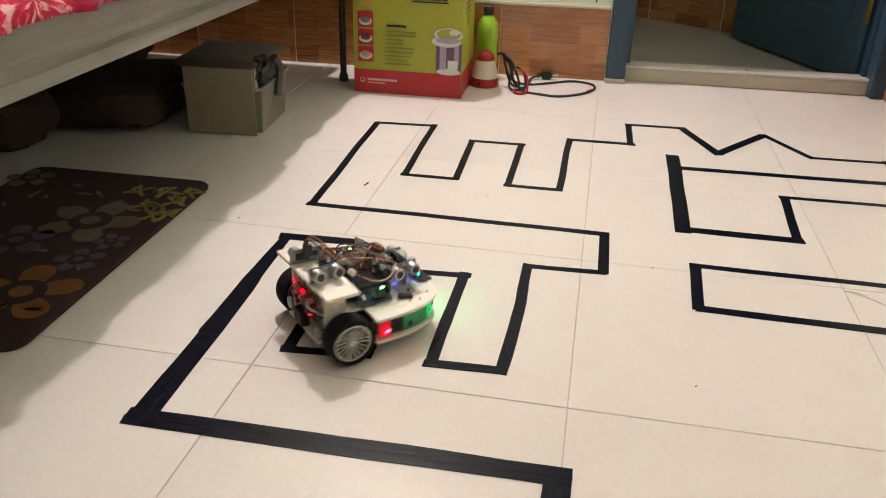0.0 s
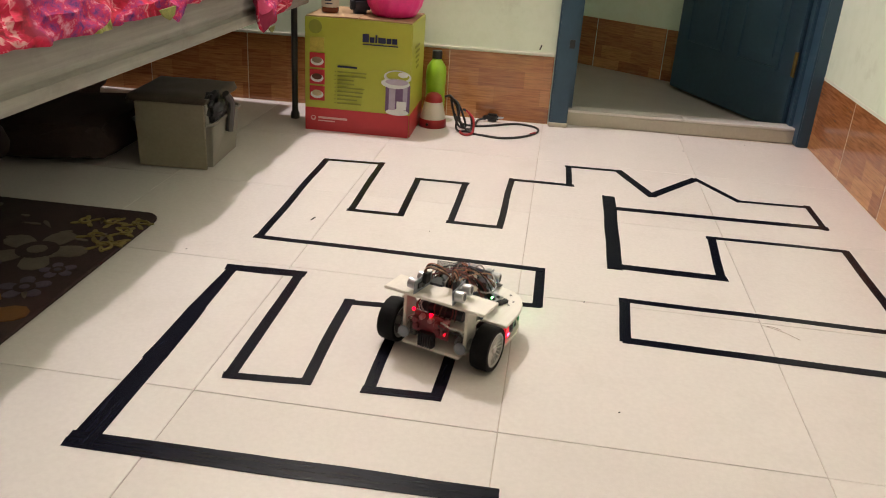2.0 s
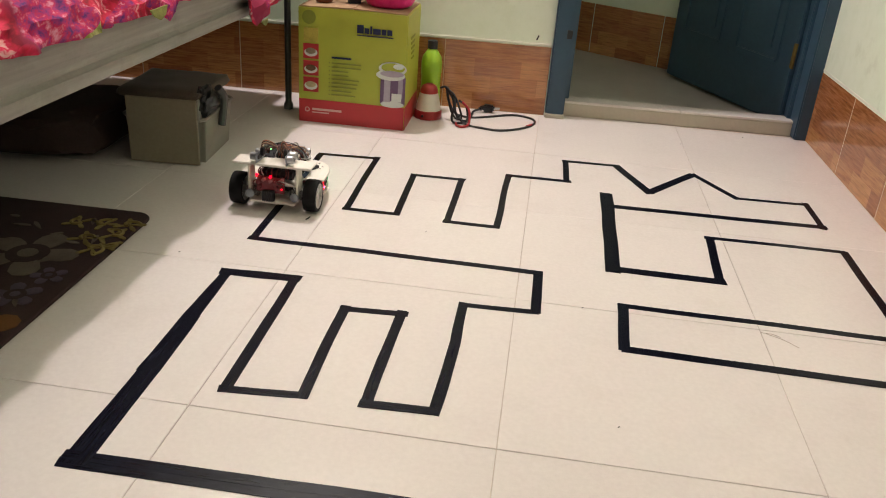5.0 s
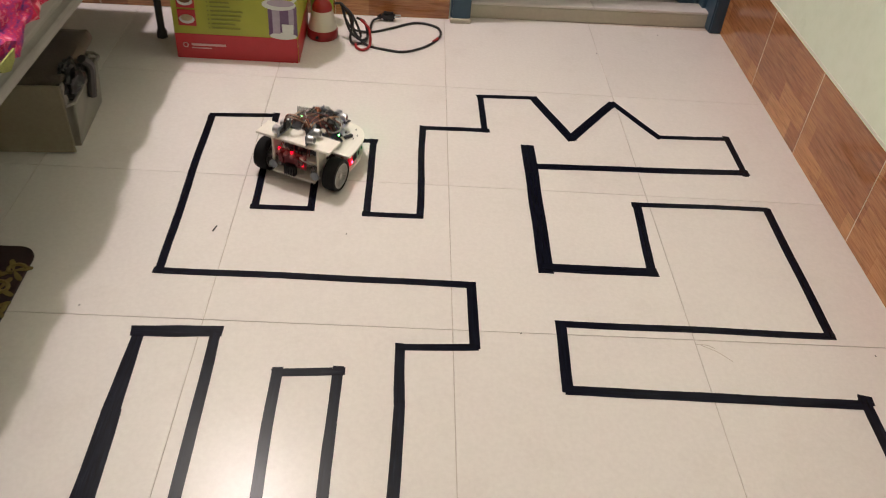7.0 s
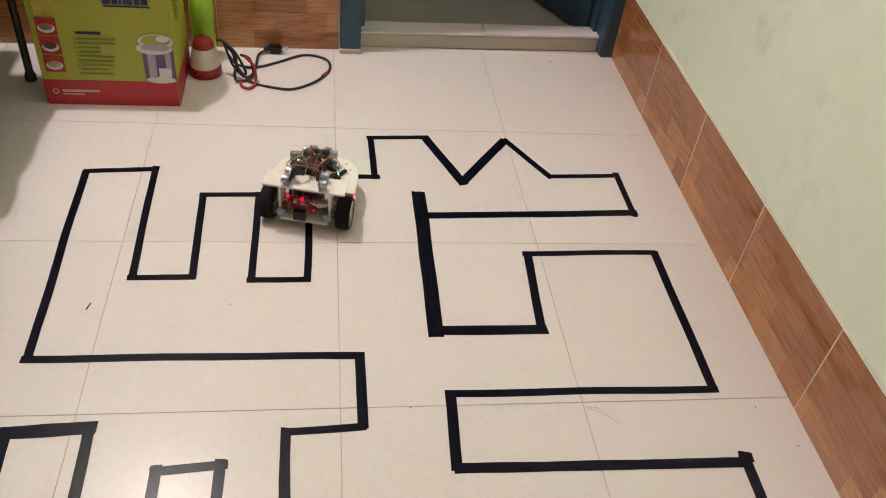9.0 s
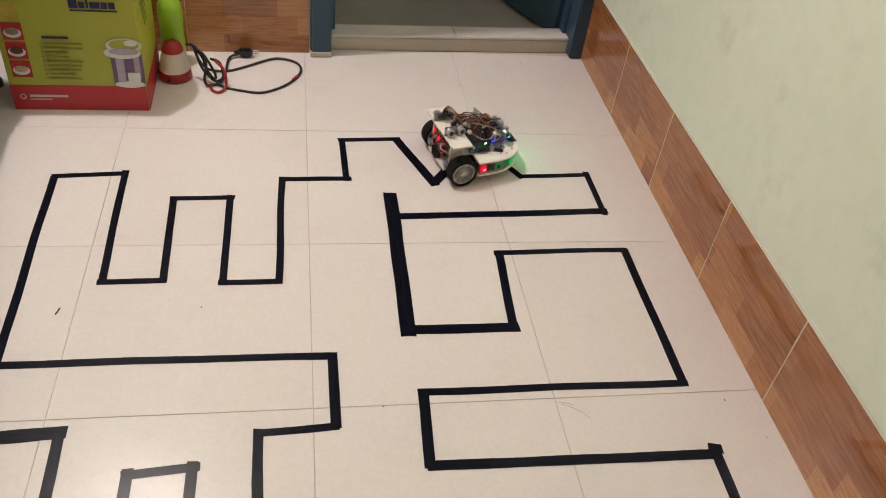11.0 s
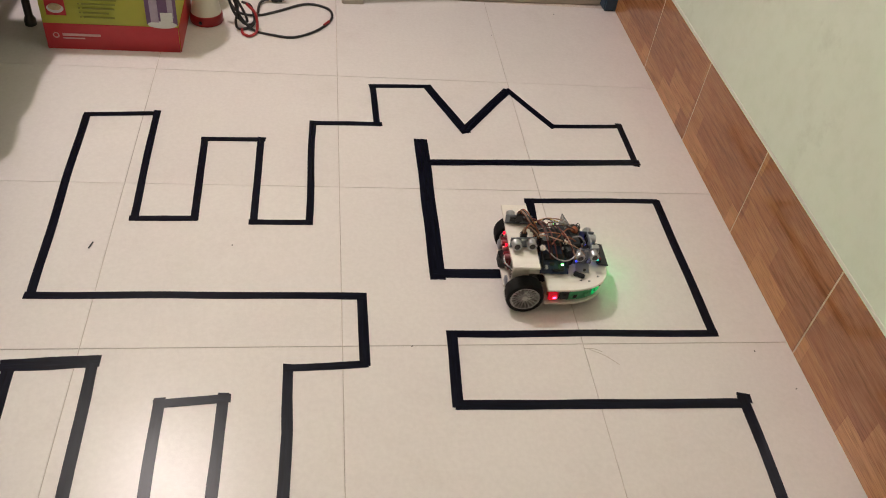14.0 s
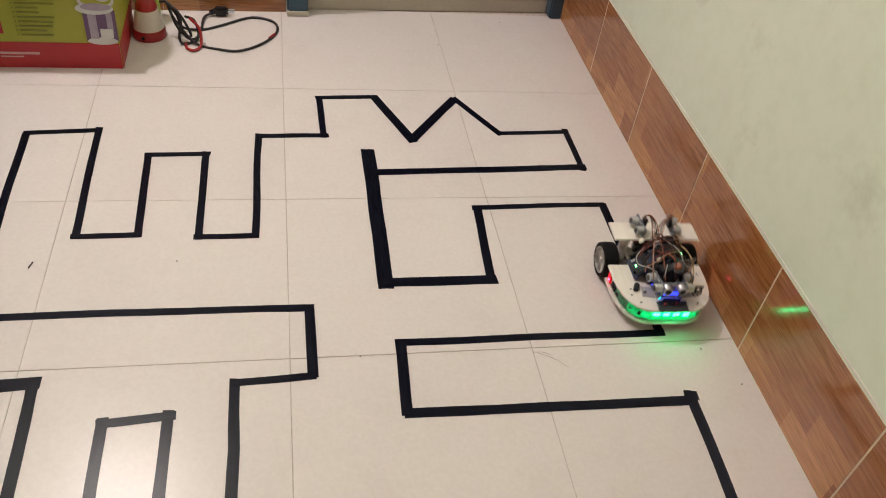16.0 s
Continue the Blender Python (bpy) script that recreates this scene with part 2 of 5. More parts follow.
M_SENSOR = plain("sensor_board", (0.25, 0.275, 0.31), 0.35, 0.3, var=0.3, scale=150)
M_PCBBLACK = plain("black_board", (0.015, 0.018, 0.022), 0.4, var=0.4, scale=200)
M_PCBRED = plain("red_board", (0.20, 0.018, 0.026), 0.4, var=0.3, scale=200)
M_GREYPL = plain("grey_plastic", (0.40, 0.40, 0.40), 0.4)


def clear_plastic():
    """Thin smoky acrylic with a scuffed surface."""
    m, nt, b, v, rnd = base_nodes("clear_plastic", 0.22)
    b.inputs["Base Color"].default_value, b.inputs["Transmission Weight"].default_value = (0.62, 0.62, 0.62, 1), 0.75
    b.inputs["IOR"].default_value = 1.15
    bump(nt, b, noise_tex(nt, v, 220, 3), 0.3, 0.0006)
    return m


M_CLEAR = clear_plastic()
M_GREEN = patchy(glow("green_light", (0.0, 0.85, 0.22), 0.40), 0.03, 0.55, 130)
M_GREENMID = patchy(glow("green_mid_light", (0.0, 1.0, 0.24), 0.85), 0.15, 1.1, 150)
# green base colour stands in for diode light falling on the strip
M_GREENSPILL = plain("green_spill", (0.06, 0.40, 0.17), 0.3)
M_GREENCORE = glow("green_core", (0.04, 1.0, 0.42), 15.0)
M_RED = glow("red_light", (1.0, 0.05, 0.12), 9.0)
M_REDGLOW = patchy(glow("red_glow", (0.80, 0.006, 0.030), 0.4), 0.06, 0.55, 170)
M_REDDIM = glow("red_dim_light", (1.0, 0.0, 0.012), 5.0)
M_BLUELED = glow("blue_light", (0.03, 0.05, 1.0), 2.6)
M_GREENLED = glow("green_spot", (0.2, 1.0, 0.25), 7.0)
M_CYANLED = glow("cyan_spot", (0.0, 1.0, 0.75), 4.0)
M_PINKCAP = plain("pink_cap", (0.42, 0.16, 0.17), 0.4)
WIRE = [plain("wire_" + n, c, 0.5) for n, c in (("brown", (0.085, 0.032, 0.020)), ("orange", (0.34, 0.11, 0.05)), ("red", (0.15, 0.028, 0.026)), ("tan", (0.45, 0.27, 0.17)), ("grey", (0.35, 0.33, 0.31)), ("yellow", (0.60, 0.42, 0.08)), ("dark", (0.02, 0.02, 0.02)))]
M_BOXGREEN = plain("lime_card", (0.43, 0.445, 0.050), 0.42, var=0.06, scale=10, bumps=0.05)
M_BOXRED = plain("red_card", (0.50, 0.028, 0.035), 0.42, var=0.08, scale=10, bumps=0.05)
M_BOXBROWN = plain("kraft_card", (0.36, 0.24, 0.13), 0.8)
M_INK = plain("navy_ink", (0.012, 0.018, 0.07), 0.5)
M_INKGREEN = plain("olive_ink", (0.25, 0.26, 0.035), 0.5)
M_PALEINK = plain("pale_ink", (0.72, 0.45, 0.42), 0.5)
M_STEEL = plain("printed_steel", (0.42, 0.36, 0.44), 0.4, var=0.25, scale=14)
M_PURPLE = plain("printed_purple", (0.16, 0.09, 0.18), 0.4, var=0.3, scale=16)
M_PRINTW = plain("printed_white", (0.72, 0.74, 0.70), 0.45)
M_FOOD = [plain("printed_food", c, 0.45, var=0.5, scale=120) for c in ((0.46, 0.36, 0.06), (0.26, 0.20, 0.13), (0.13, 0.05, 0.025), (0.48, 0.38, 0.22))]
M_LIME = plain("lime_bottle", (0.30, 0.52, 0.03), 0.3, var=0.08)
M_IVORY = plain("ivory_plastic", (0.74, 0.69, 0.60), 0.35, var=0.05)
M_REDPL = plain("red_plastic", (0.34, 0.020, 0.022), 0.35, var=0.08)
M_PINK = plain("pink_plastic", (0.92, 0.030, 0.26), 0.35, var=0.2, scale=25)
M_AMBER = plain("amber_glass", (0.16, 0.035, 0.012), 0.15)
M_LABEL = plain("paper_label", (0.66, 0.58, 0.50), 0.6, var=0.15, scale=60)
M_BROWNBULK = plain("brown_bulk", (0.040, 0.022, 0.017), 0.85, var=0.4, scale=30, bumps=0.5)
M_DARKCLOTH = plain("dark_pouch", (0.02, 0.025, 0.04), 0.6, var=0.4)


# ---- mesh helpers ----
def box(bm, c, s, m=None, bevel=0.0):
    """A box about c of the size s, turned by m about c, its edges rounded by bevel."""
    r = bmesh.ops.create_cube(bm, size=1.0)
    vs = r["verts"]
    for v in vs:
        v.co = Vector((v.co.x * s[0], v.co.y * s[1], v.co.z * s[2]))
    if bevel:
        es = list({e for v in vs for e in v.link_edges})
        g = bmesh.ops.bevel(bm, geom=es, offset=bevel, segments=2, affect="EDGES")
        vs = list({v for f in g["faces"] for v in f.verts} | {v for v in vs if v.is_valid})
    t = Matrix.Translation(c) @ (m or Matrix())
    for v in vs:
        v.co = t @ v.co
    return bm


def lathe(bm, profile, seg=24, m=None):
    """Turns (radius, height) pairs about z."""
    m = m or Matrix()
    rings = []
    for r, z in profile:
        rings.append([bm.verts.new(m @ Vector((r * math.cos(2 * math.pi * k / seg), r * math.sin(2 * math.pi * k / seg), z))) for k in range(seg)])
    for a, b in zip(rings, rings[1:]):
        for k in range(seg):
            bm.faces.new((a[k], a[(k + 1) % seg], b[(k + 1) % seg], b[k]))
    bm.faces.new(rings[0][::-1])
    bm.faces.new(rings[-1])
    return bm


def tube(bm, pts, r, seg=6):
    pts = [Vector(p) for p in pts]
    rings = []
    for n, p in enumerate(pts):
        d = (pts[min(n + 1, len(pts) - 1)] - pts[max(n - 1, 0)]).normalized()
        a = d.orthogonal().normalized()
        if rings and a.dot(last) < 0:
            a = -a
        if rings:
            a = (last - d * last.dot(d)).normalized()
        last, b = a, d.cross(a)
        rings.append([bm.verts.new(p + r * (math.cos(2 * math.pi * k / seg) * a + math.sin(2 * math.pi * k / seg) * b)) for k in range(seg)])
    for x, y in zip(rings, rings[1:]):
        for k in range(seg):
            bm.faces.new((x[k], x[(k + 1) % seg], y[(k + 1) % seg], y[k]))
    bm.faces.new(rings[0][::-1])
    bm.faces.new(rings[-1])
    return bm


def smooth_path(pts, n=8):
    """Points on a rounded line through pts."""
    p = [Vector(q) for q in pts]
    p = [2 * p[0] - p[1], *p, 2 * p[-1] - p[-2]]
    out = []
    for i in range(1, len(p) - 2):
        for k in range(n):
            t = k / n
            out.append(0.5 * (2 * p[i] + (p[i + 1] - p[i - 1]) * t + (2 * p[i - 1] - 5 * p[i] + 4 * p[i + 1] - p[i + 2]) * t * t + (3 * p[i] - p[i - 1] - 3 * p[i + 1] + p[i + 2]) * t ** 3))
    return out + [p[-2]]


def slab(bm, outline, z0, z1, bevel=0.0):
    """A plate with the given outline."""
    f = bm.faces.new([bm.verts.new((x, y, z0)) for x, y in outline])
    if f.normal.z == 0:
        f.normal_update()
    g = bmesh.ops.extrude_face_region(bm, geom=[f])
    for v in g["geom"]:
        if isinstance(v, bmesh.types.BMVert):
            v.co.z = z1
    bmesh.ops.recalc_face_normals(bm, faces=bm.faces[:])
    if bevel:
        es = [e for e in bm.edges if abs(e.verts[0].co.z - e.verts[1].co.z) < 1e-6]
        bmesh.ops.bevel(bm, geom=es, offset=bevel, segments=1, affect="EDGES")
    return bm


def ob_from(name, bm, material, shade=True):
    me = bpy.data.meshes.new(name)
    bmesh.ops.recalc_face_normals(bm, faces=bm.faces[:])
    bm.to_mesh(me)
    bm.free()
    if material:
        me.materials.append(material)
    if shade:
        me.shade_smooth()
        me.set_sharp_from_angle(angle=radians(35))
    return new(name, me)


def thing(name, m, label, category, group="", kind=""):
    return tagged(place(new(name), m), label, category, group, kind)


def place(ob, m):
    ob.matrix_world = m
    return ob


def part(name, bm, material, parent, label="", m=None):
    """One mesh under a thing or a part, in its parent's space."""
    ob = ob_from(name, bm, material)
    ob.parent = parent
    if m is not None:
        ob.matrix_basis = m
    return tagged(ob, label)


def piece(name, mesh, parent, m):
    ob = new(name, mesh)
    ob.parent = parent
    ob.matrix_basis = m
    return ob


def B(*a, **k):
    return box(bmesh.new(), *a, **k)


def struct(name, bm, material, label, m=None):
    ob = tagged(ob_from(name, bm, material), label, "", "", "structure")
    if m is not None:
        ob.matrix_world = m
    return ob


# ---- the room ----
XE, YN, XW, YS, H = 0.768, 1.18, -1.75, -4.1, 2.85
FW = pose(0.017, 1.172, 0, 0, 0, 2.3) @ pose(-0.017, 0, 0)

floor = struct("floor", B((-0.45, -1.48, -0.0315), (2.9, 5.6, 0.06)), M_GROUT, "floor of cream glazed tiles with thin brown joints")

# far wall with the doorway
wall_north = struct("wall_north", box(B((-0.885, 0.0606, H / 2 - 0.02), (1.80, 0.120, H + 0.04)), (0.42, 0.0620, 2.375), (0.81, 0.120, 0.75)), M_PAINT, "unseen south wall added for bounce light with wood-print tile dado", FW)
struct("trim", B((-0.885, 0.003, 0.2055), (1.797, 0.012, 0.011), bevel=0.003), M_WHITE, "whitewashed plaster lip over the dado tiles", FW)
wall_east = struct("wall_east", B((XE + 0.0606, -1.42, H / 2 - 0.02), (0.120, 5.46, H + 0.04)), M_PAINT, "unseen south wall added for bounce light with smudges above a tile dado")
struct("trim", B((XE + 0.005, -1.45, 0.2055), (0.011, 5.3, 0.011), bevel=0.003), M_WHITE, "whitewashed plaster lip over the dado tiles")
# out-of-view wall, coloured dark so less light bounces under the bed
struct("wall_west", B((XW - 0.06, -1.42, H / 2 - 0.02), (0.12, 5.46, H + 0.04)), M_WALLDARK, "unseen west wall, darkened to cut bounce under the bed")
# south wall and ceiling are out of view, added and toned for bounce fill
struct("wall_south", B((-0.49, YS - 0.06, H / 2 - 0.02), (2.64, 0.12, H + 0.04)), M_PAINT, "unseen south wall added for bounce light")
struct("ceiling", B((-0.49, -1.45, H + 0.06), (2.9, 5.7, 0.12)), M_CEIL, "unseen pale ceiling added for bounce light")

struct("trim_mortar", B((-0.885, 0.0015, 0.1), (1.79, 0.0024, 0.199)), M_MORTAR, "beige mortar between the dado tiles", FW)
struct("trim_mortar", B((XE + 0.0015, -1.45, 0.1), (0.0024, 5.28, 0.199)), M_MORTAR, "beige mortar between the dado tiles")

# door frame, sill, and the room behind
door_frame = tagged(thing("door_frame", FW, "dark blue painted wooden door frame with chipped edges", "door frame"), kind="structure")
part("jamb", box(B((0.0425, 0.045, 1.0), (0.053, 0.125, 2.0), bevel=0.004), (0.0755, 0.075, 1.0), (0.015, 0.055, 1.99), bevel=0.002), M_BLUE, door_frame)
part("jamb", box(B((0.756, 0.045, 1.0), (0.046, 0.125, 2.0), bevel=0.004), (0.729, 0.075, 1.0), (0.012, 0.055, 1.99), bevel=0.002), M_BLUE, door_frame)
part("head", B((0.40, 0.045, 1.97), (0.66, 0.12, 0.055), bevel=0.004), M_BLUE, door_frame)
part("foot_block", B((0.0425, 0.04, 0.006), (0.056, 0.13, 0.012), bevel=0.002), M_SILL, door_frame, "bare cement foot of the frame")
part("tape_scrap", B((0.0585, -0.0185, 0.243), (0.015, 0.002, 0.024)), M_BLACK, door_frame, "scrap of black tape")

door_sill = tagged(thing("door_sill", FW, "raised cream stone sill across the doorway", "sill"), kind="structure")
part("riser", B((0.402, 0.043, 0.019), (0.665, 0.052, 0.038), bevel=0.002), M_SILL, door_sill)
part("tread", B((0.24, 0.048, 0.0415), (0.338, 0.062, 0.007), bevel=0.0015), M_TILE, door_sill)
part("tread", B((0.573, 0.048, 0.0415), (0.325, 0.062, 0.007), bevel=0.0015), M_TILE, door_sill)

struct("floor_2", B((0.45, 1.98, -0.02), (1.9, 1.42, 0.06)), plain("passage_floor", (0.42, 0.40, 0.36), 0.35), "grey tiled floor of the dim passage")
IW = pose(0.278, 2.079, 0, 0, 0, -34.2)
wall_2 = struct("wall_2", B((0, 0.0606, 1.3), (2.6, 0.12, 2.7)), M_PAINT, "pale wall of the passage with tile dado", IW)
struct("wall_3", B((-0.12, 1.9, 1.3), (0.1, 1.25, 2.7)), M_PAINT, "side wall of the passage")
struct("wall_4", B((1.05, 1.75, 1.3), (0.1, 1.0, 2.7)), M_PAINT, "side wall of the passage")
struct("ceiling_2", B((0.4, 1.95, 2.6), (1.6, 1.6, 0.1)), M_CEIL, "ceiling of the passage")

# the open door
HINGE = FW @ pose(0.726, 0.085, 0.02, 0, 0, 113.0)
door = tagged(thing("door_1", HINGE, "dark blue panelled door standing open into the passage", "door"), kind="structure")
part("leaf", B((0.315, 0.0, 0.96), (0.63, 0.034, 1.92), bevel=0.003), M_BLUE, door)
for x in (0.17, 0.46):
    for z, h in ((0.40, 0.46), (1.0, 0.50), (1.58, 0.42)):
        bm = bmesh.new()
        for s in (-1, 1):
            for dx, dz, w, hh in ((0, -h / 2, 0.2, 0.014), (0, h / 2, 0.2, 0.014), (-0.1, 0, 0.014, h), (0.1, 0, 0.014, h)):
                box(bm, (x + dx, s * 0.0175, z + dz), (w + 0.0, 0.008, hh), bevel=0.003)
            box(bm, (x, s * 0.0170, z), (0.14, 0.008, h - 0.06), bevel=0.003)
        part("panel", bm, M_BLUE, door)
for z in (0.20, 1.0, 1.75):
    bm = B((0.004, 0.0185, z), (0.008, 0.003, 0.070), bevel=0.001)
    lathe(bm, [(0.0042, z - 0.036), (0.0042, z + 0.036)], 10, pose(-0.004, 0.0195, 0))
    part("hinge", bm, M_BRASS, door, "worn brass butt hinge")

# bed
BX = -0.662
bed = thing("bed", pose(BX, -0.55, 0), "low grey wooden bed with a moulded side rail", "bed")
def rail():
    """The rail's moulded section drawn out along the bed."""
    sec = [(-0.003, 0.421), (-0.002, 0.418), (-0.002, 0.366), (-0.003, 0.361), (-0.007, 0.357), (-0.010, 0.352), (-0.010, 0.347), (-0.006, 0.343), (-0.002, 0.341), (-0.001, 0.337), (-0.002, 0.322), (-0.004, 0.3195), (-0.030, 0.3195), (-0.030, 0.421)]
    bm = bmesh.new()
    ends = [[bm.verts.new((x, y, z)) for x, z in sec] for y in (-1.53, 1.53)]
    n = len(sec)
    for k in range(n):
        bm.faces.new((ends[0][k], ends[0][(k + 1) % n], ends[1][(k + 1) % n], ends[1][k]))
    bm.faces.new(ends[0][::-1])
    bm.faces.new(ends[1])
    return bm


part("side_rail", rail(), M_RAIL, bed, "weathered grey side rail with a moulded groove")
# unseen board added past the bed end to keep lamp light off the dado
part("end_board", B((-0.560, 1.579, 0.40), (0.96, 0.117, 0.02), bevel=0.002), M_DARKWOOD, bed, "unseen board added to shade the dado under the bed")
part("base_board", B((-0.545, 0.0, 0.40), (1.030, 3.04, 0.02)), M_DARKWOOD, bed)
for k in range(9):
    part("slat", B((-0.50, -1.36 + 0.34 * k, 0.372), (0.92, 0.05, 0.034), bevel=0.003), M_DARKWOOD, bed)
for x, y in ((-0.04, 1.52), (-0.95, 1.52), (-0.04, -1.48), (-0.95, -1.48)):
    bm = lathe(bmesh.new(), [(0.013, 0.0), (0.013, 0.014), (0.009, 0.022), (0.0085, 0.75 if y > 0 else 0.33)], 12, pose(x, y, 0))
    part("leg", bm, M_IRON, bed, "dark iron tube leg")

mattress = tagged(ob_from("mattress", B((-0.522, 0, 0.061), (1.034, 3.0, 0.12), bevel=0.03), plain("ticking", (0.5, 0.42, 0.4), 0.9)), "thin mattress under a floral sheet", "mattress")
mattress.matrix_world = pose(BX - 0.02, -0.55, 0.411)

# floral sheet: a cloth over the mattress that hangs over the rail with an uneven hem
def sheet():
    bm = bmesh.new()
    ny, cols = 260, []
    for j in range(ny + 1):
        y = -1.55 + 3.1 * j / ny
        w = noise.noise(Vector((y * 3.1, 0.3, 0))) * 0.5 + noise.noise(Vector((y * 9.0, 1.7, 0))) * 0.3
        hem = 0.407 + 0.014 * w
        hem -= 0.026 * max(0, 1 - abs(y - 0.67) / 0.045)
        if y > 1.05:
            hem -= 0.105 * min(1, (y - 1.05) / 0.04) * max(0.0, 1 - (y - 1.09) / 0.40)
        out = 0.030 + 0.018 * noise.noise(Vector((y * 5, 5, 0))) + 0.010 * noise.noise(Vector((y * 17, 2, 0))) + 0.005 * noise.noise(Vector((y * 41, 8, 0)))
        col = []
        for k in range(13):
            u = k / 12
            z = hem + (0.536 - hem) * u
            o = out * (1 - u) ** 0.8 - 0.045 * u * u + 0.012 * noise.noise(Vector((y * 13, u * 5, 3))) + 0.009 * noise.noise(Vector((y * 34 + 3 * u, u * 9, 7))) + 0.005 * noise.noise(Vector((y * 70 + 5 * u, u * 16, 2)))
            col.append(bm.verts.new((max(0.006, o) if u < 0.45 else o, y, z)))
        for k in range(14):
            x = -0.055 - 1.015 * k / 13
            col.append(bm.verts.new((x, y, 0.541 + 0.010 * noise.noise(Vector((x * 6, y * 6, 0))) + 0.005 * noise.noise(Vector((x * 19, y * 17, 4))))))
        cols.append(col)
    for a, b in zip(cols, cols[1:]):
        for k in range(len(a) - 1):
            bm.faces.new((a[k], b[k], b[k + 1], a[k + 1]))
    ob = ob_from("bed_sheet", bm, M_SHEET)
    ob.modifiers.new("thick", "SOLIDIFY").thickness = 0.0022
    ob.matrix_world = pose(BX, -0.55, 0)
    return tagged(ob, "crumpled red floral bed sheet hanging over the rail", "bed sheet")


bed_sheet = sheet()
for yy, zz, s in ((0.60, 0.406, 0.52), (0.98, 0.402, 0.40), (1.10, 0.312, 0.34)):
    bm = slab(bmesh.new(), [(-0.055 * s, 0.018 * s), (-0.03 * s, -0.004 * s), (0.012 * s, -0.020 * s), (0.045 * s, -0.006 * s), (0.06 * s, 0.02 * s)], -0.001, 0.0015)
    part("leaf_print", bm, M_LEAFCLOTH, bed_sheet, "olive leaf printed at the hem", pose(0.043, yy, zz, 90, 0, 90))

def bundle(x, y, sx, sy, sz, seed, material=None):
    bm = bmesh.new()
    bmesh.ops.create_icosphere(bm, subdivisions=4, radius=1.0)
    for v in bm.verts:
        n = 1 + 0.12 * noise.noise(v.co * 2 + Vector((seed, 0, 0))) + 0.05 * noise.noise(v.co * 6 + Vector((0, seed, 0)))
        q = Vector([math.copysign(abs(c) ** 0.55, c) for c in v.co]) * n
        v.co = Vector((q.x * sx, q.y * sy, max(0.0, sz * 0.5 * (1 + q.z))))
    ob = tagged(ob_from("cloth_bag", bm, material or M_DARKCLOTH), "dark brown bulk filling the dark space under the bed" if material else "dark stuffed cloth bag pushed under the bed", "bag", "bags under the bed")
    ob.matrix_world = pose(x, y, 0)


bundle(-1.44, 0.70, 0.24, 0.26, 0.26, 1.0, M_BROWNBULK)
# the next two lumps are added to make the floor beside the box dark
bundle(-1.13, 0.52, 0.17, 0.17, 0.11, 6.0, M_BROWNBULK)
bundle(-1.40, 0.25, 0.26, 0.13, 0.13, 3.0, M_BROWNBULK)
bundle(-1.50, -0.10, 0.17, 0.22, 0.28, 4.0)
bundle(-1.45, -0.65, 0.16, 0.36, 0.28, 9.0)

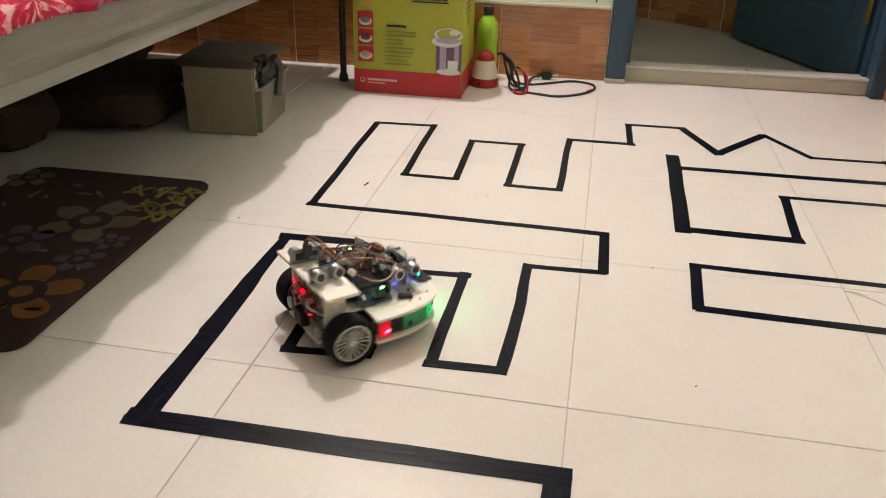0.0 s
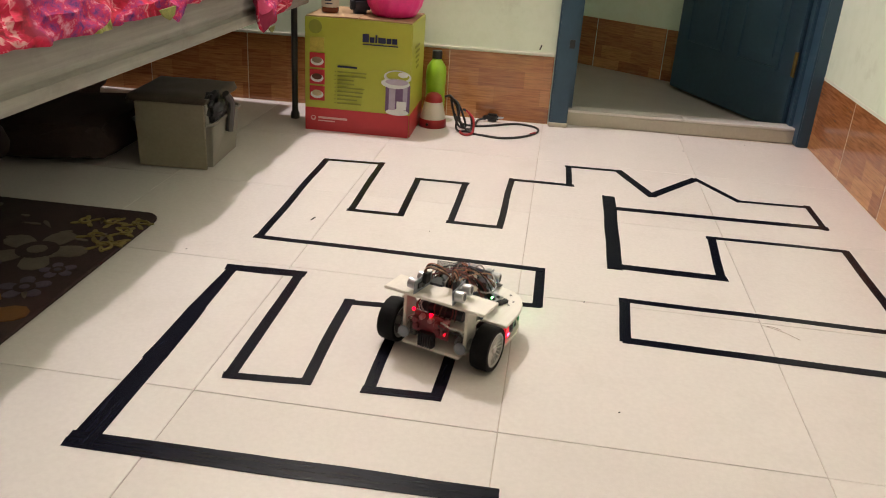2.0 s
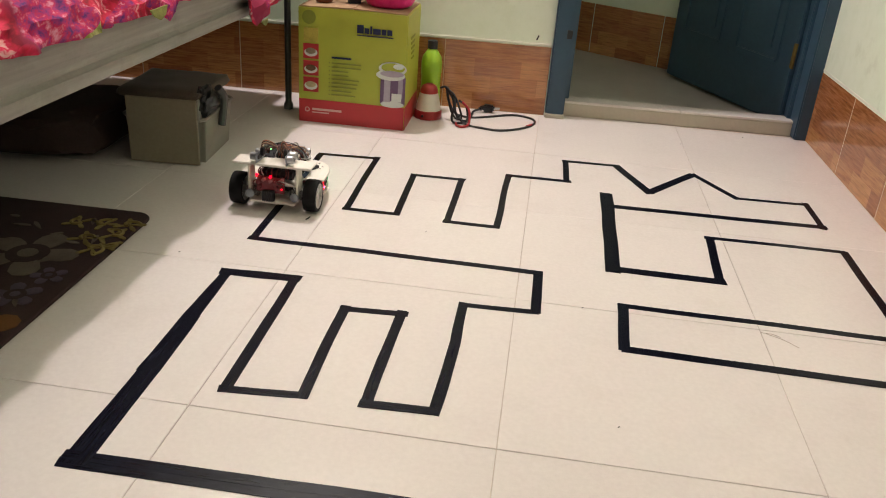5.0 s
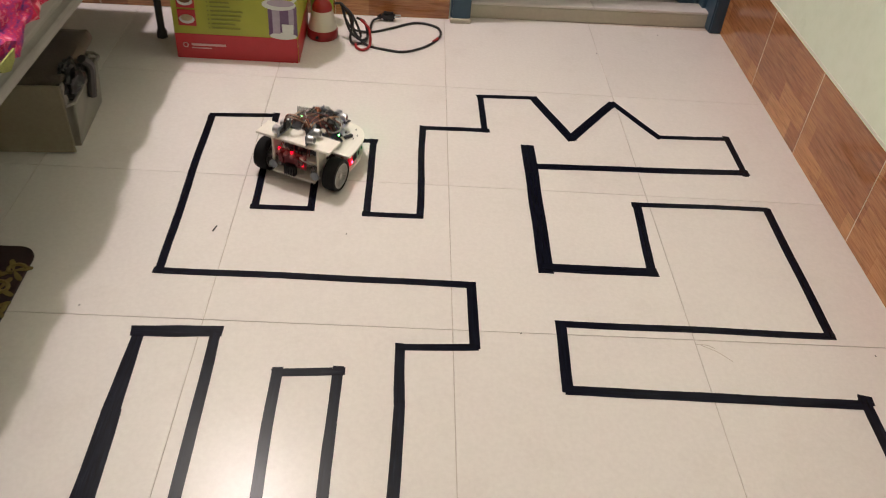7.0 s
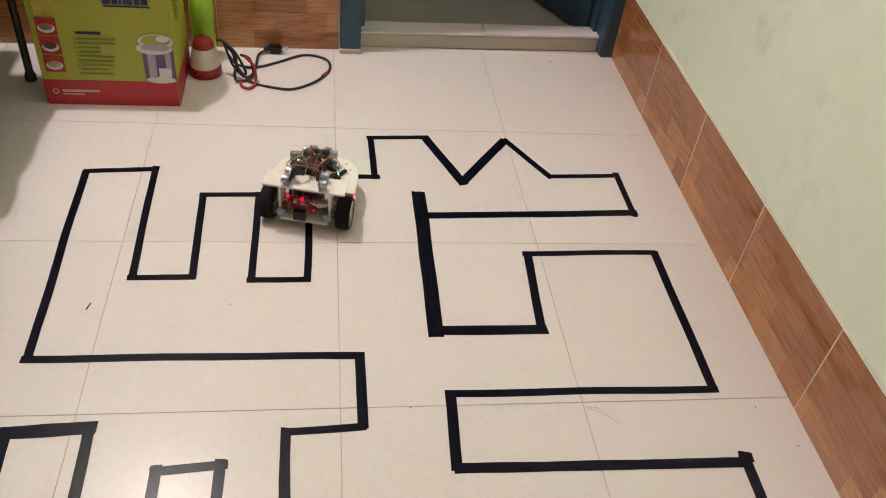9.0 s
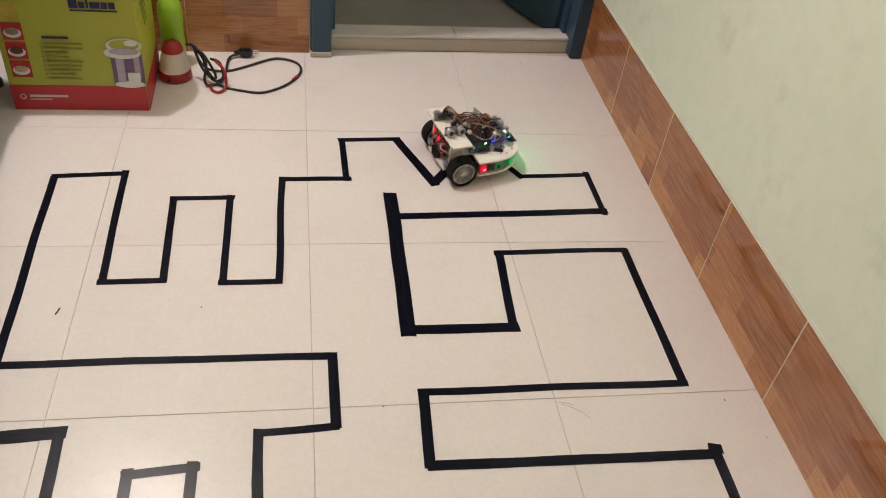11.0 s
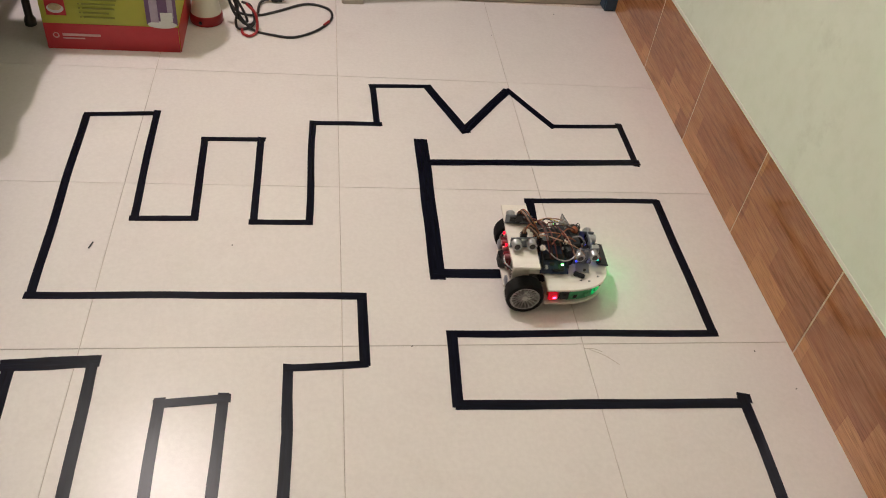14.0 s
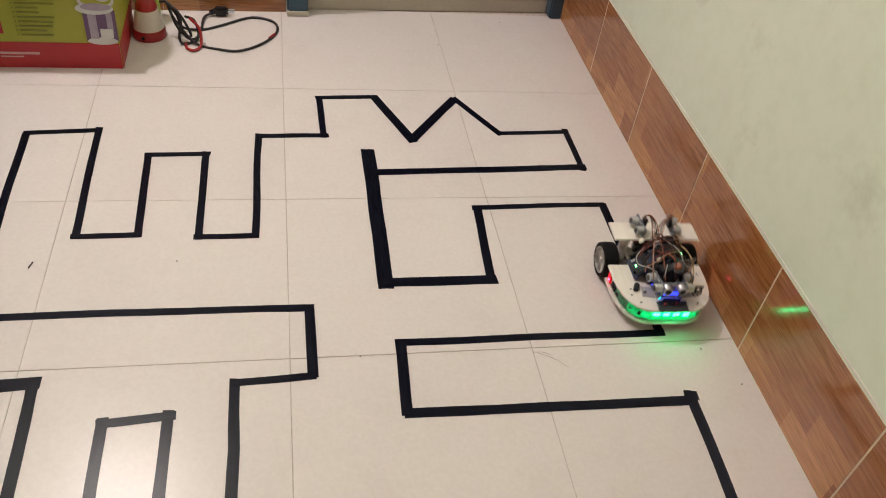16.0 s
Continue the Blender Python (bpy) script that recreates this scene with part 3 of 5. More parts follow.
# rug
def rug():
    w, h, r = 0.37, 0.60, 0.03
    pts = []
    for cx, cy, a0 in ((-r, -r, 0), (-w + r, -r, 90), (-w + r, -h + r, 180), (-r, -h + r, 270)):
        pts += [(cx + r * math.cos(radians(a0 + 15 * k)), cy + r * math.sin(radians(a0 + 15 * k))) for k in range(7)]
    ob = thing("rug", pose(-0.708, 0.150, 0.0005, 0, 0, 1.0), "dark brown rug with ochre scrolls and flowers under the bed", "rug")
    part("rug_body", slab(bmesh.new(), pts, 0, 0.008, 0.002), M_RUG, ob)
    rng = random.Random(5)

    def petal(bm, x, y, a, l, wd):
        c, s = math.cos(a), math.sin(a)
        ol = []
        for k in range(12):
            t = 2 * math.pi * k / 12
            u, v = l * (0.5 + 0.5 * math.cos(t)), wd * math.sin(t) * (0.65 + 0.35 * math.cos(t))
            ol.append((x + c * u - s * v, y + s * u + c * v))
        vs = [bm.verts.new((p[0], p[1], 0.0092)) for p in ol]
        lo = [bm.verts.new((p[0], p[1], 0.0076)) for p in ol]
        bm.faces.new(vs)
        for k in range(12):
            bm.faces.new((lo[k], lo[(k + 1) % 12], vs[(k + 1) % 12], vs[k]))

    def scroll(bm, x, y, a, s, turn):
        pts2 = []
        for k in range(14):
            t = k / 13
            ang = a + turn * t * 4.2
            rr = s * (1 - 0.8 * t)
            pts2.append((x + rr * math.cos(ang), y + rr * math.sin(ang), 0.0078))
        tube(bm, pts2, 0.0038, 6)

    for x, y, a, s, tn in ((-0.018, -0.065, 0.3, 0.020, 1), (-0.025, -0.110, 2.4, 0.022, -1), (-0.064, -0.071, 1.2, 0.020, 1), (-0.033, -0.175, -1.0, 0.024, 1), (-0.020, -0.155, 0.6, 0.020, -1), (-0.111, -0.077, 2.0, 0.018, 1), (-0.067, -0.138, 0.2, 0.018, 1)):
        bm = bmesh.new()
        scroll(bm, x, y, a, s, tn)
        for k in range(4):
            petal(bm, x, y, a + 1.7 * k, 0.030, 0.0065)
        part("scroll_motif", bm, M_RUGMOTIF, ob, "ochre scroll near the corner")
    for cx, cy, l, mt in ((-0.124, -0.219, 0.085, M_RUGPALE), (-0.084, -0.465, 0.085, M_RUGRUST), (-0.341, -0.065, 0.045, M_RUGPALE), (-0.062, -0.355, 0.040, M_RUGVIOLET), (-0.197, -0.314, 0.060, M_RUGVIOLET), (-0.048, -0.285, 0.030, M_RUGVIOLET)):
        bm = bmesh.new()
        for k in range(5):
            petal(bm, cx, cy, k * math.pi * 0.4 + cx * 9, l, l * 0.40)
        fl = part("flower_motif", bm, mt, ob, "large faded flower")
        ring = lathe(bmesh.new(), [(l * 0.42, 0.0074), (l * 0.42, 0.0098)], 16, pose(cx, cy, 0))
        part("flower_ring", ring, M_RUG, fl)
        part("flower_heart", lathe(bmesh.new(), [(l * 0.2, 0.0074), (l * 0.2, 0.0106)], 12, pose(cx, cy, 0)), mt, fl)
    bm = bmesh.new()
    for k in range(34):
        x, y = -0.04 - 0.29 * rng.random(), -0.05 - 0.50 * rng.random()
        petal(bm, x, y, rng.random() * 6.3, 0.02 + 0.02 * rng.random(), 0.006)
    tagged(part("leaf_motif", bm, M_RUGPALE, ob), kind="stuff")
    return ob


rug()

# storage box under the bed
def storage_bin():
    ob = thing("storage_box", pose(-0.822, 0.445, 0.0, 0, 0, 4), "milky plastic storage box with a beige front panel and grey lid", "storage box")
    a = [(-0.088, 0.0), (0.088, 0.0), (0.088, 0.21), (-0.088, 0.21)]
    bm = bmesh.new()
    lo = [bm.verts.new((x * 0.95, y + 0.004, 0.0)) for x, y in a]
    hi = [bm.verts.new((x * 1.05, y * 1.03, 0.104)) for x, y in a]
    bm.faces.new(lo[::-1])
    for k in range(4):
        bm.faces.new((lo[k], lo[(k + 1) % 4], hi[(k + 1) % 4], hi[k]))
    bmesh.ops.bevel(bm, geom=[e for e in bm.edges if abs(e.verts[0].co.z - e.verts[1].co.z) > 0.08], offset=0.018, segments=4, affect="EDGES")
    body = part("body", bm, M_BINGREY, ob)
    body.modifiers.new("thick", "SOLIDIFY").thickness = 0.003
    bm = bmesh.new()
    tube(bm, [(0.082, 0.000, 0.104), (0.0935, 0.014, 0.104), (0.0935, 0.205, 0.104), (0.082, 0.218, 0.104), (-0.082, 0.218, 0.104), (-0.0935, 0.205, 0.104), (-0.0935, 0.014, 0.104), (-0.082, 0.0, 0.104)], 0.0035, 6)
    part("rim", bm, M_BINGREY, ob)
    part("front_panel", B((0.002, -0.007, 0.077), (0.158, 0.005, 0.150), pose(0, 0, 0, 1.5, 0, 0), bevel=0.0015), M_BINPANEL, ob, "plain beige board standing against the front")
    part("contents", B((0.0, 0.105, 0.084), (0.150, 0.18, 0.120), bevel=0.012), M_BLACK, ob, "dark contents above the rim")
    part("side_board", B((0.081, 0.006, 0.126), (0.004, 0.022, 0.050), bevel=0.001), M_BINGREY, ob)
    # thin lid lying askew on the contents, its edge rounded and sagging
    bm = bmesh.new()
    n = 16
    grid = []
    for p in range(n + 1):
        row = []
        for q in range(n + 1):
            u, w = -1 + 2 * p / n, -1 + 2 * q / n
            k = 1 / max(1, (abs(u) ** 7 + abs(w) ** 7) ** (1 / 7))
            edge = max(abs(u), abs(w))
            z = 0.1605 + 0.008 * (1 - edge ** 6) - 0.008 * max(0, edge - 0.93) / 0.07 + 0.0025 * noise.noise(Vector((u * 2.2, w * 2.2, 3)))
            row.append(bm.verts.new((-0.010 + 0.104 * u * k, 0.112 + 0.113 * w * k, z - 0.004)))
        grid.append(row)
    for p in range(n):
        for q in range(n):
            bm.faces.new((grid[p][q], grid[p + 1][q], grid[p + 1][q + 1], grid[p][q + 1]))
    lid = part("lid", bm, M_BINLID, ob, "thin brownish grey lid lying askew")
    lid.modifiers.new("thick", "SOLIDIFY").thickness = 0.003
    bm = bmesh.new()
    bmesh.ops.create_icosphere(bm, subdivisions=4, radius=1.0)
    for v in bm.verts:
        n = 1 + 0.35 * noise.noise(v.co * 2.1 + Vector((4, 1, 0))) + 0.16 * noise.noise(v.co * 5.5)
        v.co = Vector((0.083 + 0.024 * v.co.x * n, 0.052 + 0.046 * v.co.y * n, 0.138 + 0.033 * v.co.z * n))
    part("plastic_bag", bm, M_BLACK, ob, "crumpled black plastic bag bulging out under the lid")
    bm = bmesh.new()
    tube(bm, smooth_path([(0.100, 0.085, 0.160), (0.106, 0.105, 0.135), (0.102, 0.108, 0.100), (0.098, 0.106, 0.066)]), 0.009, 8)
    part("strap", bm, M_IRON, ob, "dark strap hanging down the side")
    return ob


storage_bin()

# ---- rice cooker carton ----
CARTON = pose(-0.498, 0.872, 0.0, 0, 0, 0.8)
CW, CD, CH = 0.287, 0.215, 0.302


def carton():
    ob = thing("rice_cooker_carton", CARTON, "lime green and red cardboard carton of a rice cooker", "carton")
    bm = B((0, CD / 2, CH / 2 + 0.0), (CW, CD, CH), bevel=0.0025)
    body = part("body", bm, M_BOXGREEN, ob)
    for x in (-1, 1):
        part("top_flap", B((x * 0.071, CD / 2, CH + 0.0015), (0.1395, CD - 0.004, 0.003), pose(0, 0, 0, 0, x * 1.2, 0)), M_BOXBROWN, ob, "brown cardboard flap")
    t = 0.0012
    part("red_band", box(B((0, -t / 2, 0.031), (CW - 0.002, t, 0.062)), (CW / 2 + t / 2, CD / 2, 0.031), (t, CD - 0.002, 0.062)), M_BOXRED, ob, "red printed band along the foot")
    f = -0.0016
    for k, z in enumerate((0.232, 0.190, 0.146, 0.102)):
        fr = part("photo", B((-CW / 2 + 0.034, f, z), (0.041, 0.0012, 0.039)), M_BOXGREEN if k == 0 else M_BOXRED, ob, "small printed photo of a dish")
        if k == 0:
            part("dish", B((-CW / 2 + 0.034, f - 0.001, z), (0.038, 0.001, 0.036)), M_FOOD[0], fr)
        else:
            part("plate", lathe(bmesh.new(), [(0.0175, 0), (0.0175, 0.001)], 24, pose(-CW / 2 + 0.034, f - 0.0006, z - 0.003, 90, 0, 0) @ Matrix.Diagonal((1, 0.62, 1, 1))), M_PRINTW, fr)
            part("food", lathe(bmesh.new(), [(0.0135, 0), (0.0135, 0.001)], 20, pose(-CW / 2 + 0.034, f - 0.0017, z + 0.001, 90, 0, 0) @ Matrix.Diagonal((1, 0.6, 1, 1))), M_FOOD[k], fr)
    # maker's mark as plain shapes
    bm = bmesh.new()
    x = 0.012
    for w, hh in ((0.017, 0.021), (0.012, 0.014), (0.005, 0.020), (0.020, 0.014), (0.012, 0.014), (0.013, 0.014)):
        box(bm, (x + w / 2, f, 0.247 + hh / 2), (w, 0.0012, hh))
        x += w + 0.0025
    box(bm, (0.060, f, 0.2415), (0.094, 0.0012, 0.003))
    part("maker_mark", bm, M_INK, ob, "navy maker's mark as plain shapes")
    bm = B((-0.028, f, 0.178), (0.052, 0.0012, 0.005))
    part("heading_bar", bm, M_INK, ob)
    rng = random.Random(2)
    for k in range(9):
        w = 0.042 + 0.038 * rng.random()
        part("text_bar", B((-0.054 + w / 2, f, 0.164 - 0.0105 * k), (w, 0.0012, 0.0034)), M_INKGREEN, ob)
        part("bullet", B((-0.060, f, 0.164 - 0.0105 * k), (0.003, 0.0012, 0.003)), M_INKGREEN, ob)
    # the cooker's picture
    cx = CW / 2 - 0.036
    pic = part("cooker_picture", B((cx + 0.003, f, 0.106), (0.066, 0.0012, 0.074), bevel=0.0), M_PURPLE, ob, "printed picture of a steel rice cooker")
    part("rim", lathe(bmesh.new(), [(0.0385, 0), (0.0385, 0.0012)], 28, pose(cx - 0.004, f - 0.0006, 0.146, 90, 0, 0) @ Matrix.Diagonal((1, 0.36, 1, 1))), M_PRINTW, pic)
    part("mouth", lathe(bmesh.new(), [(0.031, 0), (0.031, 0.0012)], 28, pose(cx, f - 0.0017, 0.150, 90, 0, 0) @ Matrix.Diagonal((1, 0.26, 1, 1))), M_STEEL, pic)
    part("shine", box(B((cx - 0.012, f - 0.001, 0.106), (0.017, 0.0012, 0.062)), (cx + 0.023, f - 0.001, 0.112), (0.012, 0.0012, 0.05)), M_STEEL, pic)
    part("control_plate", B((cx + 0.014, f - 0.0022, 0.088), (0.026, 0.0012, 0.022)), M_PRINTW, pic)
    part("foot", lathe(bmesh.new(), [(0.031, 0), (0.031, 0.0012)], 28, pose(cx + 0.003, f - 0.0002, 0.069, 90, 0, 0) @ Matrix.Diagonal((1, 0.28, 1, 1))), M_PRINTW, pic)
    part("glass_lid", lathe(bmesh.new(), [(0.037, 0), (0.037, 0.0010)], 32, pose(cx + 0.001, f - 0.0001, 0.163, 90, 0, 0) @ Matrix.Diagonal((1, 0.48, 1, 1))), M_PRINTW, pic)
    part("glass", lathe(bmesh.new(), [(0.031, 0), (0.031, 0.0010)], 32, pose(cx + 0.002, f - 0.0008, 0.1655, 90, 0, 0) @ Matrix.Diagonal((1, 0.40, 1, 1))), M_BOXGREEN, pic)
    part("lid_knob", lathe(bmesh.new(), [(0.014, 0), (0.014, 0.0010)], 20, pose(cx + 0.016, f - 0.0014, 0.170, 90, 0, 0) @ Matrix.Diagonal((1, 0.5, 1, 1))), M_PRINTW, pic)
    f2 = -0.0020
    bm = lathe(bmesh.new(), [(0.0068, 0), (0.0068, 0.001)], 20, pose(-CW / 2 + 0.024, f2, 0.034, 90, 0, 0))
    lg = part("logo", bm, M_PALEINK, ob, "small round pale logo")
    part("logo_hole", lathe(bmesh.new(), [(0.0042, 0), (0.0042, 0.001)], 16, pose(-CW / 2 + 0.024, f2 - 0.0006, 0.035, 90, 0, 0)), M_BOXRED, lg)
    part("company_bar", box(B((-0.066, f2, 0.036), (0.080, 0.001, 0.0055)), (-0.083, f2, 0.0275), (0.046, 0.001, 0.0028)), M_PALEINK, ob)
    bm = bmesh.new()
    for k in range(5):
        box(bm, (CW / 2 + 0.0014, 0.085 + 0.002 * k, 0.235 - 0.014 * k), (0.0012, 0.07 - 0.008 * k, 0.006))
    part("side_print", bm, M_INKGREEN, ob)
    part("stamp", lathe(bmesh.new(), [(0.018, 0), (0.018, 0.001)], 24, pose(-CW / 2 + 0.029, f, 0.277, 90, 0, 0)), M_INKGREEN, ob, "faint round stamp")
    return ob


carton()
TOPZ = CH + 0.0042
med = thing("syrup_bottle", CARTON @ pose(-0.095, 0.075, TOPZ), "amber syrup bottle with a paper label", "bottle")
part("glass", lathe(bmesh.new(), [(0.021, 0), (0.023, 0.003), (0.023, 0.062), (0.019, 0.072), (0.010, 0.078), (0.010, 0.083)], 24), M_AMBER, med)
part("label", lathe(bmesh.new(), [(0.0234, 0.014), (0.0234, 0.056)], 24), M_LABEL, med)
part("print_bar", box(B((0, -0.0234, 0.034), (0.018, 0.001, 0.007)), (0.002, -0.0234, 0.024), (0.02, 0.001, 0.003)), M_INK, med)
part("label_band", lathe(bmesh.new(), [(0.0237, 0.046), (0.0237, 0.057)], 24), WIRE[1], med, "orange band on the label")
part("cap", lathe(bmesh.new(), [(0.013, 0.082), (0.013, 0.098), (0.012, 0.1)], 18), M_IVORY, med)

pz = thing("coiled_cable", CARTON @ pose(-0.022, 0.105, TOPZ), "dark adapter with its coiled cable on the carton", "adapter")
part("adapter", B((0.004, -0.012, 0.021), (0.052, 0.042, 0.042), pose(0, 0, 0, 0, 0, 24), bevel=0.010), M_DARKCLOTH, pz)
for k in range(3):
    loop = [(0.048 * math.cos(a * 0.7) - 0.004, 0.030 * math.sin(a * 0.7) + 0.010, 0.046 + 0.006 * k + 0.010 * math.sin(a * 1.4 + k)) for a in range(10)]
    part("cable", tube(bmesh.new(), smooth_path(loop, 4), 0.0034, 6), M_BLACK, pz)
part("cable", tube(bmesh.new(), smooth_path([(0.020, 0.0, 0.040), (0.046, -0.01, 0.030), (0.054, 0.012, 0.004), (0.030, 0.045, 0.0036)], 5), 0.0034, 6), M_BLACK, pz)

bowl = thing("pink_bowl", CARTON @ pose(0.075, 0.10, TOPZ), "bright pink plastic bowl with fluted sides on the carton", "bowl")
bm = bmesh.new()
prof = [(0.050, 0.0), (0.058, 0.004), (0.072, 0.030), (0.082, 0.070), (0.086, 0.105), (0.084, 0.105), (0.079, 0.070), (0.068, 0.030), (0.054, 0.008), (0.002, 0.007)]
lathe(bm, prof, 64)
for v in bm.verts:
    a = math.atan2(v.co.y, v.co.x)
    k = 1 + 0.022 * math.cos(16 * a) * min(1, v.co.z / 0.03)
    v.co.x, v.co.y = v.co.x * k, v.co.y * k
part("shell", bm, M_PINK, bowl)
part("rim", lathe(bmesh.new(), [(0.085, 0.103), (0.090, 0.104), (0.090, 0.110), (0.085, 0.110)], 48), M_PINK, bowl)

# bottle, lamp-shaped charger and the tangled cord
lime = thing("lime_bottle", pose(-0.321, 1.105, 0), "lime green plastic bottle with a black cap", "bottle")
part("body", lathe(bmesh.new(), [(0.0265, 0), (0.0290, 0.004), (0.0290, 0.060), (0.0278, 0.072), (0.0278, 0.100), (0.0295, 0.112), (0.0295, 0.140), (0.0270, 0.156), (0.0165, 0.172), (0.0130, 0.176), (0.0130, 0.183)], 28), M_LIME, lime)
bm = lathe(bmesh.new(), [(0.0145, 0.179), (0.0145, 0.198), (0.0130, 0.201)], 20)
part("cap", bm, M_BLACK, lime)

jar = thing("lantern", pose(-0.313, 1.030, 0), "small ivory and red plastic lantern shaped like a cone", "lantern")
part("base", lathe(bmesh.new(), [(0.038, 0), (0.0395, 0.004), (0.0385, 0.020), (0.036, 0.024)], 32), M_REDPL, jar)
part("cone", lathe(bmesh.new(), [(0.0360, 0.0235), (0.033, 0.040), (0.027, 0.066), (0.025, 0.072)], 32), M_IVORY, jar)
part("dome", lathe(bmesh.new(), [(0.0255, 0.0715), (0.025, 0.080), (0.020, 0.090), (0.010, 0.096), (0.001, 0.097)], 28), M_REDPL, jar)
part("button", lathe(bmesh.new(), [(0.004, 0), (0.004, 0.003)], 10, pose(-0.010, -0.0385, 0.012, 90, 0, 0)), M_BLACK, jar)

cord = thing("power_cord", pose(0, 0, 0), "tangled black power cord with plug lying on the floor", "cord")
r = 0.0032
for pts, mt, rad in (
    ([(-0.280, 1.030, 0.088), (-0.262, 1.015, 0.094), (-0.244, 1.01, 0.070), (-0.232, 1.005, 0.030), (-0.200, 0.985, 0.004), (-0.150, 0.965, r), (-0.100, 0.960, r), (-0.045, 1.000, r), (-0.012, 1.058, r), (-0.020, 1.110, r), (-0.075, 1.130, r), (-0.145, 1.085, r), (-0.190, 1.060, r), (-0.235, 1.050, 0.012), (-0.255, 1.03, 0.05), (-0.262, 1.020, 0.085)], WIRE[6], r),
    ([(-0.265, 1.020, 0.090), (-0.240, 1.000, 0.080), (-0.222, 1.000, 0.045), (-0.215, 1.010, 0.012), (-0.235, 1.030, 0.006), (-0.250, 1.025, 0.035), (-0.258, 1.016, 0.082), (-0.240, 1.006, 0.062), (-0.226, 0.994, 0.020), (-0.205, 1.010, 0.005), (-0.195, 1.060, 0.004), (-0.19, 1.120, 0.006), (-0.165, 1.140, 0.010)], WIRE[6], r),
    ([(-0.258, 1.018, 0.086), (-0.234, 0.995, 0.062), (-0.240, 0.990, 0.020), (-0.232, 0.985, 0.005), (-0.205, 0.998, 0.005), (-0.198, 1.02, 0.012), (-0.206, 1.025, 0.045), (-0.225, 1.015, 0.060)], WIRE[6], r),
    ([(-0.215, 1.012, 0.058), (-0.193, 0.995, 0.040), (-0.190, 0.975, 0.008), (-0.205, 0.955, 0.004), (-0.222, 0.965, 0.004), (-0.226, 0.985, 0.004)], M_REDPL, 0.0034),
    ([(-0.030, 1.022, r + 0.0016), (-0.018, 1.042, r + 0.0016)], M_REDPL, 0.0036),
):
    part("cable", tube(bmesh.new(), smooth_path(pts, 6), rad, 8), mt, cord, "red cable" if mt is M_REDPL else "")
plug = part("plug", box(B((-0.150, 1.140, 0.013), (0.036, 0.020, 0.022), bevel=0.005), (-0.172, 1.138, 0.011), (0.014, 0.012, 0.014), bevel=0.004), M_BLACK, cord)
for d in (-0.006, 0.006):
    part("pin", tube(bmesh.new(), [(-0.134, 1.140 + d, 0.014), (-0.117, 1.141 + d, 0.014)], 0.002, 8), M_ALU, plug)

# marks and crumbs
def crumb(x, y, l, a, w, name, label, material=M_BLACK):
    bm = B((0, 0, w / 2), (l, w, w), bevel=w * 0.2)
    for v in bm.verts:
        v.co.y += 0.1 * l * math.sin(v.co.x / l * 3)
    tagged(place(ob_from(name, bm, material), pose(x, y, 0, 0, 0, a)), label, "crumb")


crumb(-0.427, 0.229, 0.016, 62, 0.0022, "twig", "tiny dark twig lying on the tiles")
for x, y, a in ((0.112, -0.002, 20), (-0.19, 0.232, 70), (0.395, 1.02, 40), (0.585, 1.15, 10), (0.70, -0.02, 80), (0.155, -0.32, 30), (0.742, -0.10, 15), (-0.60, 0.02, 50)):
    crumb(x, y, 0.0035, a, 0.0013, "crumb", "tiny dark crumb on the floor")
for x0, y0, x1, y1 in ((0.408, -0.012, 0.452, -0.045), (0.400, -0.010, 0.43, -0.018)):
    bm = tube(bmesh.new(), smooth_path([(x0, y0, 0.0003), ((x0 + x1) / 2 + 0.002, (y0 + y1) / 2 + 0.003, 0.0003), (x1, y1, 0.0003)], 5), 0.00042, 5)
    tagged(ob_from("hair", bm, M_GROUT), "fine brown hair lying on a tile", "hair")
bm = B((-0.030, -0.0085, 0.225), (0.004, 0.002, 0.014), pose(0, 0, 0, 0, 20, 0))
tagged(place(ob_from("wall_mark", bm, M_BLACK), FW), "short black mark on the wall", "mark", "", "structure")

# ---- the tape course ----
course = thing("tape_course", pose(0, 0, 0), "line course of black adhesive tape stuck on the tiles", "tape course")
course_rng = random.Random(11)


def strip(x0, y0, x1, y1, w=0.014, w1=None):
    """A strip of tape with slightly wavering edges and cut ends."""
    a, b = Vector((x0, y0, 0)), Vector((x1, y1, 0))
    l = (b - a).length
    n = max(4, int(l / 0.035))
    lift = 0.0005 + 0.0005 * course_rng.random()
    bm = bmesh.new()
    rows = []
    ph = course_rng.random() * 50
    for k in range(n + 1):
        s = l * k / n
        mid = 0.0022 * noise.noise(Vector((s * 6 + ph, 0, 0)))
        hw = (w + ((w1 or w) - w) * k / n) / 2 * (1 + 0.10 * noise.noise(Vector((s * 14 + ph, 3, 0))))
        tilt = 0.0025 * (course_rng.random() - 0.5) if k in (0, n) else 0
        z = lift + 0.0003 * noise.noise(Vector((s * 30, ph, 1)))
        rows.append([bm.verts.new(p) for p in ((s + tilt, mid - hw, 0), (s + tilt, mid - hw, z), (s - tilt, mid + hw, z), (s - tilt, mid + hw, 0))])
    for p, q in zip(rows, rows[1:]):
        for k in range(3):
            bm.faces.new((p[k], q[k], q[k + 1], p[k + 1]))
    bm.faces.new(rows[0])
    bm.faces.new(rows[-1][::-1])
    part("tape_strip", bm, M_TAPE, course, "", pose(x0, y0, 0.0001, 0, 0, math.degrees(math.atan2(y1 - y0, x1 - x0))))


